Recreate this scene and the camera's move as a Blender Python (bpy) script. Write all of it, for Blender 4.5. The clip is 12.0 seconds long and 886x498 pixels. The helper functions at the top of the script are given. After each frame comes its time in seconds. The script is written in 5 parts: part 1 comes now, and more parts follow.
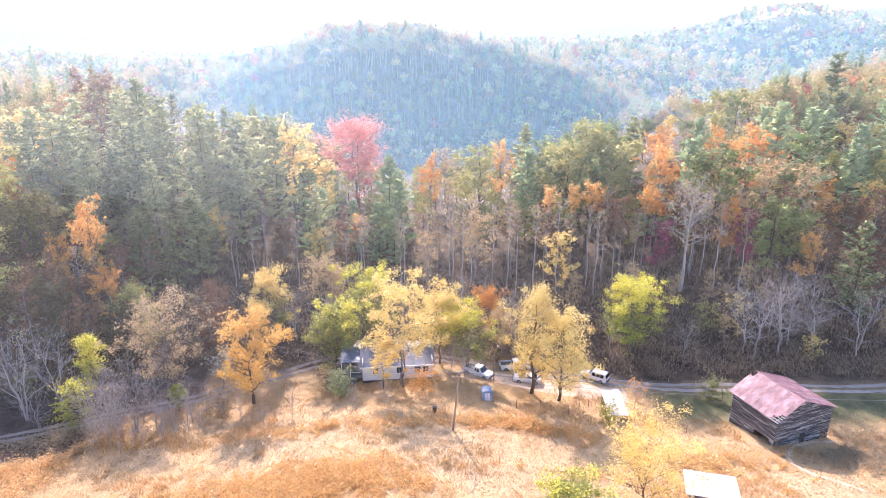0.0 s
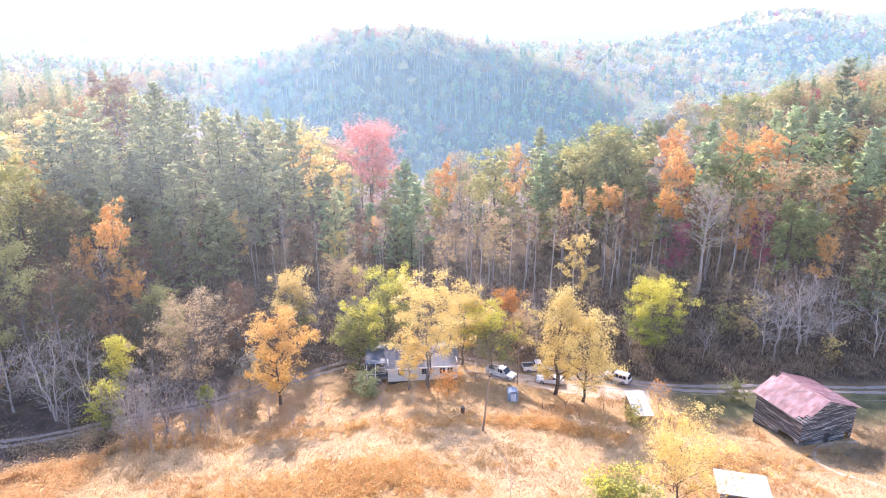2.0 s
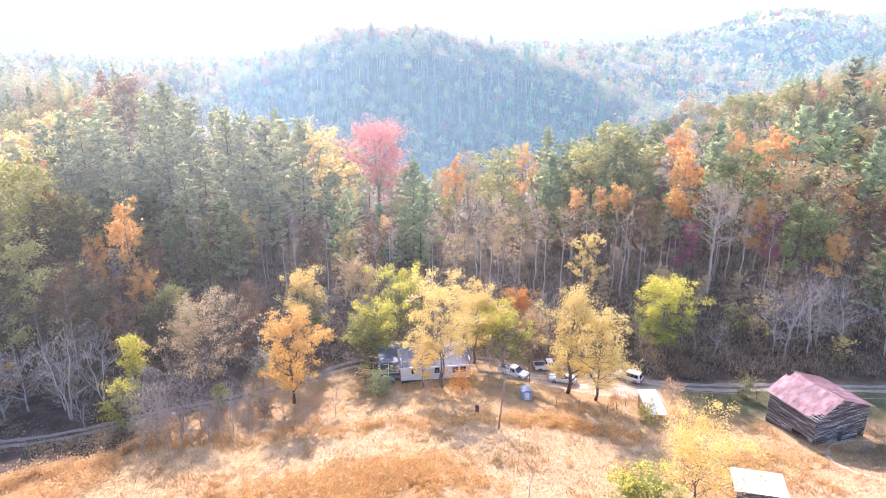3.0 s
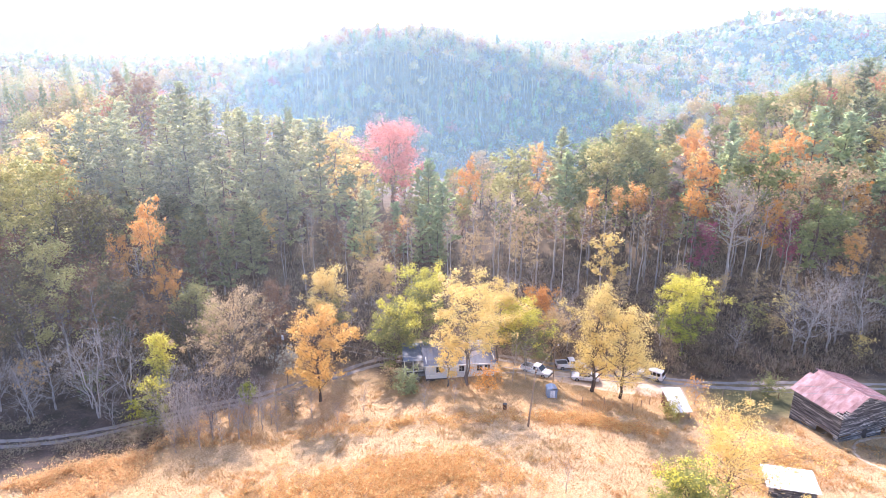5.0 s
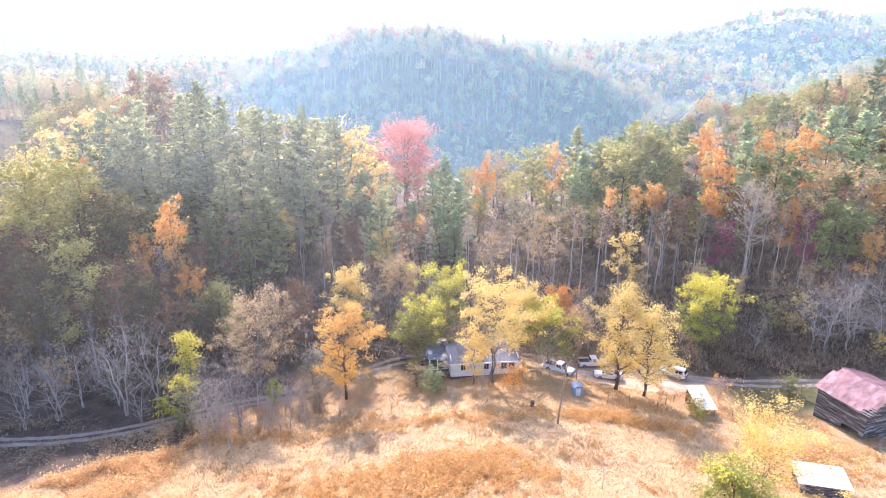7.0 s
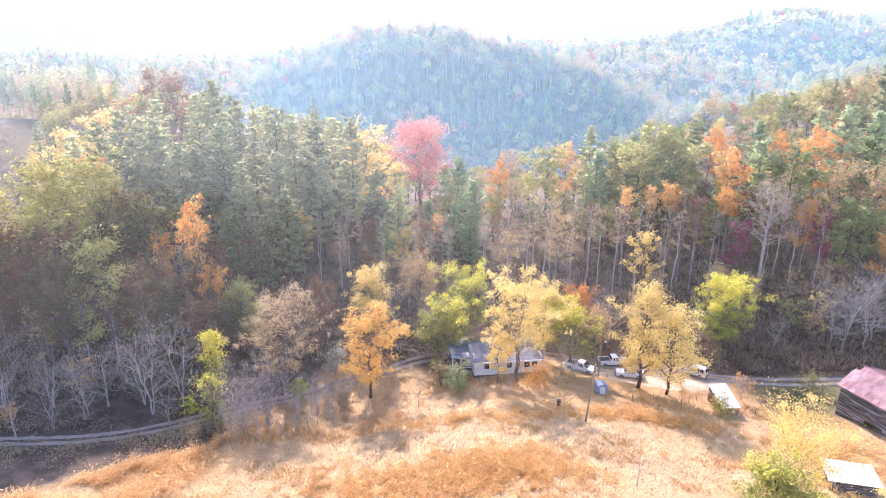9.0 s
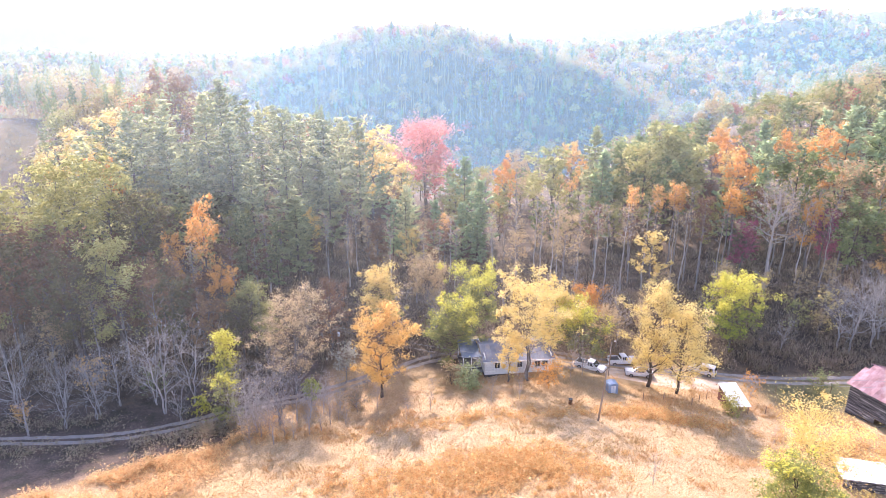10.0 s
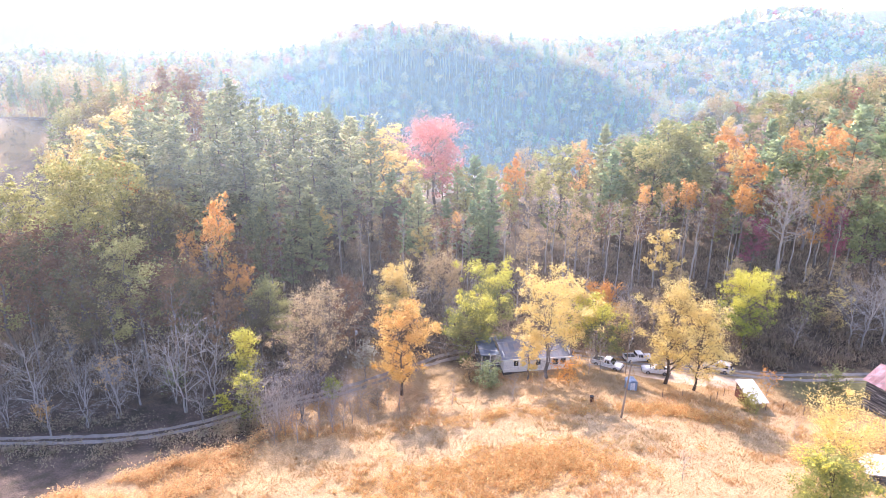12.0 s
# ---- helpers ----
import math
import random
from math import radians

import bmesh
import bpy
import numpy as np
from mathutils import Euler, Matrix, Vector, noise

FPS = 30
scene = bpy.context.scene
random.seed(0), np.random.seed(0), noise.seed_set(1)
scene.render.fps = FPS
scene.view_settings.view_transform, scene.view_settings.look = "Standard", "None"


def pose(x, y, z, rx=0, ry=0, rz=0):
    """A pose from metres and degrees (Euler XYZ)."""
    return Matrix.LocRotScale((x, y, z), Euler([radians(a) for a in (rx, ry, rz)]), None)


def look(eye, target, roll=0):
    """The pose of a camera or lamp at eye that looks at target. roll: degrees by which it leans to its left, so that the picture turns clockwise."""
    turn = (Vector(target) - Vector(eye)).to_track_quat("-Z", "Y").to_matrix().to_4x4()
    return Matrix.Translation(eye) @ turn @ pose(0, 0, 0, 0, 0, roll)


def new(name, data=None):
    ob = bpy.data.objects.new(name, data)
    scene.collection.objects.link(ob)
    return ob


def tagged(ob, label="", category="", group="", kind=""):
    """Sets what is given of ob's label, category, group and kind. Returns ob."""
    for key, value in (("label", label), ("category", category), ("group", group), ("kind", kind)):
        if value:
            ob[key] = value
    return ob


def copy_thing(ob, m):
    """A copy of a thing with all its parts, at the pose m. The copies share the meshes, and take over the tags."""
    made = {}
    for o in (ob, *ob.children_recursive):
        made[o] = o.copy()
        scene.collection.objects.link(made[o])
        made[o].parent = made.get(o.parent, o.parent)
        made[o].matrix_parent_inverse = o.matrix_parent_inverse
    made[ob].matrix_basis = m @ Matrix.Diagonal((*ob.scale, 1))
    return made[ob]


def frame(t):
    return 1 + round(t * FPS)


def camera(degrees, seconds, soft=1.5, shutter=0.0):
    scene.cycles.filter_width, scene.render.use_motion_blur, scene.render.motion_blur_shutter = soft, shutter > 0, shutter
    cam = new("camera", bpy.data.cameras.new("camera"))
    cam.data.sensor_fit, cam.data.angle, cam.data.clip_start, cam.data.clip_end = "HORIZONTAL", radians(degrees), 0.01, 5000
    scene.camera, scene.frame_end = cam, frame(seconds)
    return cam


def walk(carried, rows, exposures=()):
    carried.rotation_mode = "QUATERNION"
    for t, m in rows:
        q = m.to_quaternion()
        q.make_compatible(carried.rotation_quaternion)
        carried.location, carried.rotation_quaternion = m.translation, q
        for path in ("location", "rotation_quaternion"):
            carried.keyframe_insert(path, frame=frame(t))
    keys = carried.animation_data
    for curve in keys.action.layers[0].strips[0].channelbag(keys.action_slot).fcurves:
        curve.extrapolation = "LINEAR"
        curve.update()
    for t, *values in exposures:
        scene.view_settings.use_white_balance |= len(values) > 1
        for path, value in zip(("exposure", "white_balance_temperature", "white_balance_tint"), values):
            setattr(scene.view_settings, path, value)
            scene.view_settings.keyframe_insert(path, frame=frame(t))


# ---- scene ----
cam = camera(68.7, 12.0, soft=0.7)
METRES, EYE, TILT, LEAN, TURN = 26.0, 58.0, -19.0, 0.0, 0.0
ROWS = [
    (0.0, 0.0, 0.0, 0.0, 0.0, 0.0, -0.0),
    (0.5, -0.0372, -0.0127, -0.0032, 0.0, 0.08, 0.01),
    (1.0, -0.0772, -0.0231, -0.0053, -0.05, 0.18, -0.0),
    (1.5, -0.1197, -0.0316, -0.0072, -0.06, 0.3, -0.01),
    (2.0, -0.1617, -0.0387, -0.0092, -0.1, 0.33, -0.01),
    (2.5, -0.2037, -0.0446, -0.0108, -0.11, 0.32, -0.01),
    (3.0, -0.2445, -0.0508, -0.0134, -0.12, 0.32, -0.02),
    (5.0, -0.4101, -0.0753, -0.0197, -0.26, 0.32, -0.01),
    (5.5, -0.4514, -0.0805, -0.0203, -0.31, 0.31, -0.02),
    (6.0, -0.4932, -0.086, -0.0211, -0.34, 0.29, -0.03),
    (6.5, -0.5353, -0.0914, -0.0236, -0.37, 0.3, -0.02),
    (7.0, -0.5783, -0.0948, -0.0249, -0.41, 0.26, -0.04),
    (9.0, -0.7452, -0.1124, -0.0228, -0.64, 0.17, -0.05),
    (9.5, -0.7855, -0.1182, -0.0221, -0.69, 0.16, -0.05),
    (10.0, -0.8255, -0.1224, -0.0236, -0.81, 0.15, -0.01),
    (10.5, -0.8673, -0.1254, -0.0248, -0.96, 0.12, 0.0),
    (11.0, -0.9067, -0.1293, -0.0251, -1.12, 0.1, 0.04),
    (11.5, -0.949, -0.1321, -0.0241, -1.27, 0.06, 0.07),
    (12.0, -0.9886, -0.1332, -0.0237, -1.39, 0.01, 0.08),
]
walk(cam, [(t, pose(0, 0, EYE, TILT, LEAN, TURN) @ pose(METRES * x, METRES * y, METRES * z, 90 + pitch, roll, yaw)) for t, x, y, z, yaw, pitch, roll in ROWS], [(0.0, 1.97, 6420.0, 28.0), (12.0, 1.97, 6420.0, 28.0)])
# ---------------------------------------------------------------- world, sun
SUN_ELEV, SUN_AZ = 31.0, -12.0          # degrees above the horizon; degrees from +y towards +x
world = bpy.data.worlds.new("world")
scene.world = world
world.use_nodes = True
wn = world.node_tree
sky = wn.nodes.new("ShaderNodeTexSky")
sky.sky_type, sky.sun_disc = "NISHITA", False
sky.sun_elevation, sky.sun_rotation = radians(SUN_ELEV), radians(SUN_AZ)
sky.air_density, sky.dust_density, sky.ozone_density = 1.0, 1.0, 1.0
wn.nodes["Background"].inputs["Strength"].default_value = 0.15
wn.links.new(sky.outputs[0], wn.nodes["Background"].inputs[0])
sun = new("sun", bpy.data.lights.new("sun", "SUN"))
sun.data.energy, sun.data.angle, sun.data.color = 3.0, radians(0.6), (1.0, 0.93, 0.82)
to_sun = Vector((math.sin(radians(SUN_AZ)) * math.cos(radians(SUN_ELEV)), math.cos(radians(SUN_AZ)) * math.cos(radians(SUN_ELEV)), math.sin(radians(SUN_ELEV))))
sun.matrix_world = look(to_sun * 200, (0, 0, 0))

# ---------------------------------------------------------------- terrain heights


def smooth(a, b, v):
    u = np.clip((v - a) / (b - a), 0, 1)
    return u * u * (3 - 2 * u)


def bump(x, y, cx, cy, sx, sy, p=2):
    return np.exp(-np.abs((x - cx) / sx) ** p - np.abs((y - cy) / sy) ** p)


RIDGE_X = (-165, -125, -105, -85, -72, -55, -15, 25, 55, 75, 95, 112, 130)
RIDGE_Z = (2, 14, 23, 30, 38, 42, 46, 38, 31, 24, 12, 4, 0)


def ground(x, y):
    """Height of the ground, for numbers or arrays."""
    x, y = np.asarray(x, float), np.asarray(y, float)
    raw = np.minimum(5.2 + 4.6 * np.exp(-((x + 4) / 24) ** 2) - 0.19 * (y - 60), 30)
    near = 0.6 + np.logaddexp(0, (raw - 0.6) / 0.8) * 0.8
    side = 0.12 + 0.14 * smooth(15, 90, np.abs(x))
    crest = 172 + 45 * smooth(30, 100, np.abs(x)) - 102
    u = np.maximum(y - 102, 0)
    rise = side * (u - 1.9 * np.logaddexp(0, (u - crest) / 6) * 6)
    rise = np.where(u > 0, np.maximum(rise, -3), 0)
    ridge = np.interp(x, RIDGE_X, RIDGE_Z) * smooth(322, 362, y) * (1 - smooth(378, 480, y))
    far = 24 * bump(x, y, -112, 452, 108, 72) + 11 * bump(x, y, -200, 470, 60, 50) + 12 * bump(x, y, 140, 430, 55, 50) + 36 * bump(x, y, 130, 545, 120, 60)
    far = far + 21 * smooth(112, 185, x) * (1 - smooth(300, 420, x)) * np.exp(-((y - 298) / 48) ** 2)
    far = far + 70 * bump(x, y, 430, 820, 150, 110) + 30 * bump(x, y, 100, 900, 260, 90) + 22 * bump(x, y, -560, 760, 260, 90)
    far = far + 84 * bump(x, y, -950, 1700, 800, 250) + 110 * bump(x, y, 1300, 1700, 700, 300) + 70 * bump(x, y, 100, 2100, 1500, 250)
    roll = 0.25 * np.sin(x * 0.21 + 1.3 * np.sin(y * 0.13)) * np.sin(y * 0.17 + 0.8)
    return near + rise + ridge + far + roll


SKY_U = (-0.60, -0.50, -0.42, -0.33, -0.25, -0.17, -0.10, 0.13, 0.20, 0.33, 0.44, 0.53, 0.62)
SKY_K = (0.058, 0.078, 0.0955, 0.115, 0.129, 0.160, 0.199, 0.199, 0.155, 0.129, 0.0955, 0.055, 0.0385)


def headroom(x, y):
    """How tall a tree may grow at (x, y) under the wood's skyline."""
    return 58 - np.interp(np.asarray(x) / np.asarray(y), SKY_U, SKY_K) * y - ground(x, y)


def gz(x, y):
    return float(ground(x, y))


# ---------------------------------------------------------------- node helpers


def material(name, rough=0.9):
    m = bpy.data.materials.new(name)
    m.use_nodes = True
    b = m.node_tree.nodes["Principled BSDF"]
    b.inputs["Roughness"].default_value = rough
    return m, m.node_tree, b


def node(nt, kind, **values):
    n = nt.nodes.new(kind)
    for k, v in values.items():
        n.inputs[k.replace("_", " ")].default_value = v
    return n


def ramp(nt, source, stops):
    r = nt.nodes.new("ShaderNodeValToRGB")
    els = r.color_ramp.elements
    while len(els) < len(stops):
        els.new(0.5)
    for e, (p, c) in zip(els, stops):
        e.position, e.color = p, (*c, 1)
    nt.links.new(source, r.inputs[0])
    return r.outputs[0]


def noise_at(nt, scale, detail=4, coord="Object", stretch=None, jump=False):
    tc = nt.nodes.new("ShaderNodeTexCoord")
    n = node(nt, "ShaderNodeTexNoise", Scale=scale, Detail=detail)
    src = tc.outputs[coord]
    if stretch:
        mp = nt.nodes.new("ShaderNodeMapping")
        mp.inputs["Scale"].default_value = stretch
        nt.links.new(src, mp.inputs[0])
        src = mp.outputs[0]
    if jump:
        info, far = nt.nodes.new("ShaderNodeObjectInfo"), node(nt, "ShaderNodeMath")
        far.operation = "MULTIPLY"
        nt.links.new(info.outputs["Random"], far.inputs[0])
        far.inputs[1].default_value = 97.0
        add = nt.nodes.new("ShaderNodeVectorMath")
        nt.links.new(src, add.inputs[0])
        nt.links.new(far.outputs[0], add.inputs[1])
        src = add.outputs[0]
    nt.links.new(src, n.inputs["Vector"])
    return n.outputs["Fac"]


def mix(nt, fac, a, b, mode="MIX"):
    m = nt.nodes.new("ShaderNodeMix")
    m.data_type, m.blend_type = "RGBA", mode
    for s, v in ((m.inputs[0], fac), (m.inputs[6], a), (m.inputs[7], b)):
        if isinstance(v, (int, float)):
            s.default_value = v
        elif isinstance(v, tuple):
            s.default_value = (*v, 1)
        else:
            nt.links.new(v, s)
    return m.outputs[2]


def relief(nt, b, height, strength=0.5, distance=0.05):
    n = node(nt, "ShaderNodeBump", Strength=strength, Distance=distance)
    nt.links.new(height, n.inputs["Height"])
    nt.links.new(n.outputs[0], b.inputs["Normal"])


def leaf_material(name, colours, through_light=0.45, spread=0.25):
    """Leaves: each leaf takes a shade of the ramp, each tree shifts it; part of the light goes through."""
    m, nt, b = material(name)
    geo = nt.nodes.new("ShaderNodeNewGeometry")
    info = nt.nodes.new("ShaderNodeObjectInfo")
    a = node(nt, "ShaderNodeMath")
    a.operation = "MULTIPLY_ADD"
    nt.links.new(info.outputs["Random"], a.inputs[0])
    a.inputs[1].default_value = spread
    s = node(nt, "ShaderNodeMath")
    s.operation = "MULTIPLY"
    nt.links.new(geo.outputs["Random Per Island"], s.inputs[0])
    s.inputs[1].default_value = 1 - spread
    nt.links.new(s.outputs[0], a.inputs[2])
    n = len(colours)
    col = ramp(nt, a.outputs[0], [(i / max(n - 1, 1), c) for i, c in enumerate(colours)])
    nt.nodes.remove(b)
    d = node(nt, "ShaderNodeBsdfDiffuse")
    t = node(nt, "ShaderNodeBsdfTranslucent")
    mx = node(nt, "ShaderNodeMixShader", Fac=through_light)
    nt.links.new(col, d.inputs[0])
    nt.links.new(col, t.inputs[0])
    nt.links.new(d.outputs[0], mx.inputs[1])
    nt.links.new(t.outputs[0], mx.inputs[2])
    nt.links.new(mx.outputs[0], nt.nodes["Material Output"].inputs[0])
    return m


def bark_material(name, dark, light, scale=3.0):
    m, nt, b = material(name)
    f = noise_at(nt, scale, 6, stretch=(1, 1, 0.2))
    nt.links.new(ramp(nt, f, [(0.3, dark), (0.7, light)]), b.inputs["Base Color"])
    relief(nt, b, f, 0.6, 0.05)
    return m


# ---------------------------------------------------------------- materials
GOLD = leaf_material("leaves_gold", [(0.64, 0.43, 0.13), (0.80, 0.59, 0.19), (0.86, 0.69, 0.32), (0.70, 0.59, 0.22)], 0.5)
LIME = leaf_material("leaves_lime", [(0.54, 0.50, 0.09), (0.70, 0.64, 0.13), (0.82, 0.75, 0.22)], 0.58)
OLIVE = leaf_material("leaves_olive", [(0.27, 0.26, 0.11), (0.45, 0.42, 0.16), (0.68, 0.60, 0.25)], 0.55, 0.4)
ORANGE = leaf_material("leaves_orange", [(0.62, 0.27, 0.08), (0.76, 0.41, 0.13), (0.76, 0.52, 0.24)], 0.5, 0.55)
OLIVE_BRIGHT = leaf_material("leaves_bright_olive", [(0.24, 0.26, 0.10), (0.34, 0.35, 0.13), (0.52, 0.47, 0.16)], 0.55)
TAN = leaf_material("leaves_tan", [(0.40, 0.27, 0.15), (0.55, 0.40, 0.22), (0.66, 0.50, 0.27)], 0.45)
PINK = leaf_material("leaves_pink", [(0.66, 0.24, 0.20), (0.80, 0.38, 0.33), (0.80, 0.48, 0.38)], 0.5)
AMBER = leaf_material("leaves_amber", [(0.68, 0.40, 0.13), (0.80, 0.53, 0.18), (0.84, 0.63, 0.26)], 0.52)
FAWN = leaf_material("leaves_fawn", [(0.46, 0.32, 0.18), (0.64, 0.47, 0.26), (0.76, 0.60, 0.35)], 0.48)
PALE_GOLD = leaf_material("leaves_pale_gold", [(0.60, 0.45, 0.17), (0.76, 0.60, 0.24), (0.82, 0.70, 0.33)], 0.45)
BRUSH = leaf_material("brush_leaves", [(0.30, 0.23, 0.17), (0.42, 0.32, 0.23), (0.36, 0.32, 0.20), (0.50, 0.38, 0.27)], 0.4, 0.1)
RUSSET = leaf_material("leaves_russet", [(0.15, 0.09, 0.06), (0.24, 0.14, 0.09), (0.36, 0.22, 0.12)], 0.4, 0.5)
MAGENTA = leaf_material("leaves_magenta", [(0.32, 0.09, 0.14), (0.46, 0.16, 0.21)], 0.4)
GREEN = leaf_material("leaves_green", [(0.15, 0.18, 0.08), (0.25, 0.29, 0.12), (0.42, 0.44, 0.18)], 0.5, 0.4)
NEEDLE = leaf_material("needles", [(0.10, 0.125, 0.075), (0.27, 0.295, 0.15), (0.50, 0.50, 0.25), (0.78, 0.72, 0.40)], 0.58, 0.5)
NEEDLE_PALE = leaf_material("pale_needles", [(0.22, 0.32, 0.17), (0.38, 0.47, 0.24), (0.60, 0.62, 0.32)], 0.6, 0.4)
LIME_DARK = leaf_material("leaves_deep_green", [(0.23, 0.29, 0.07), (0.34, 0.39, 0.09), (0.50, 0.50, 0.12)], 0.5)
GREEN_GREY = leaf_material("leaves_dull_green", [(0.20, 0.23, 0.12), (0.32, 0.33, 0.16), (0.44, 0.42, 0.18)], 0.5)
SHRUB = leaf_material("shrub_leaves", [(0.22, 0.165, 0.125), (0.37, 0.275, 0.21), (0.31, 0.26, 0.165), (0.46, 0.33, 0.25)], 0.4, 0.1)
BARK = bark_material("bark_grey", (0.09, 0.075, 0.065), (0.22, 0.19, 0.17))
BARK_DARK = bark_material("bark_brown", (0.06, 0.045, 0.035), (0.16, 0.12, 0.09))
BARK_WHITE = bark_material("bark_silver", (0.27, 0.23, 0.205), (0.54, 0.485, 0.44))
BARK_PALE = bark_material("bark_pale", (0.16, 0.14, 0.13), (0.36, 0.32, 0.30))

# ---------------------------------------------------------------- mesh helpers


def mesh_np(name, verts, faces, mats):
    """A mesh from arrays: faces is an array of quads or of triangles."""
    me = bpy.data.meshes.new(name)
    k = faces.shape[1]
    me.vertices.add(len(verts))
    me.vertices.foreach_set("co", np.ascontiguousarray(verts, np.float32).ravel())
    me.loops.add(faces.size)
    me.loops.foreach_set("vertex_index", np.ascontiguousarray(faces, np.int32).ravel())
    me.polygons.add(len(faces))
    me.polygons.foreach_set("loop_start", np.arange(len(faces), dtype=np.int32) * k)
    me.update(calc_edges=True)
    me.validate()
    for m in mats:
        me.materials.append(m)
    return me


def tubes(paths, sides=5):
    """Tapered tubes along paths; each path is a list of (point, radius)."""
    V, F, base = [], [], 0
    ang = np.linspace(0, 2 * np.pi, sides, endpoint=False)
    for path in paths:
        P = np.array([p for p, _ in path], float)
        R = np.array([r for _, r in path], float)
        D = np.gradient(P, axis=0)
        D /= np.linalg.norm(D, axis=1)[:, None] + 1e-9
        ref = np.array([1.0, 0, 0]) if abs(D[0][0]) < 0.8 else np.array([0, 1.0, 0])
        A = np.cross(D, ref)
        A /= np.linalg.norm(A, axis=1)[:, None] + 1e-9
        B = np.cross(D, A)
        ring = P[:, None] + R[:, None, None] * (np.cos(ang)[None, :, None] * A[:, None] + np.sin(ang)[None, :, None] * B[:, None])
        V.append(ring.reshape(-1, 3))
        n = len(P)
        i, j = np.meshgrid(np.arange(n - 1), np.arange(sides), indexing="ij")
        q = np.stack([i * sides + j, i * sides + (j + 1) % sides, (i + 1) * sides + (j + 1) % sides, (i + 1) * sides + j], -1).reshape(-1, 4)
        F.append(q + base)
        base += n * sides
    return np.concatenate(V), np.concatenate(F)


def blades(rng, centres, size, aspect=1.0, up=0.0, jitter=0.35, axis=None, corners=4, facing=None):
    """A small quad at each centre, turned at random (or lengthwise along axis)."""
    n = len(centres)
    N = rng.normal(size=(n, 3))
    if facing is not None:
        N = facing + 0.45 * N
    N[:, 2] += up * np.sign(N[:, 2] + 1e-6)
    N /= np.linalg.norm(N, axis=1)[:, None]
    T = rng.normal(size=(n, 3)) if axis is None else axis + rng.normal(size=(n, 3)) * 0.25
    T = T - (T * N).sum(1)[:, None] * N
    T /= np.linalg.norm(T, axis=1)[:, None] + 1e-9
    B = np.cross(N, T)
    s = (size * (1 + jitter * rng.normal(size=n)).clip(0.4, 2))[:, None] * 0.5
    T, B = T * s * aspect, B * s
    if corners == 3:
        V = np.stack([centres - T - B * 0.9, centres - T + B * 0.9, centres + T * 1.3], 1).reshape(-1, 3)
        return V, np.arange(3 * n).reshape(n, 3)
    V = np.stack([centres - T, centres - B * 0.9 + T * 0.1, centres + T, centres + B * 0.9 + T * 0.1], 1).reshape(-1, 3)
    F = np.arange(4 * n).reshape(n, 4)
    return V, F


def unit(v):
    v = np.asarray(v, float)
    return v / (np.linalg.norm(v) + 1e-9)


# ---------------------------------------------------------------- tree shapes (metres, base at the origin)


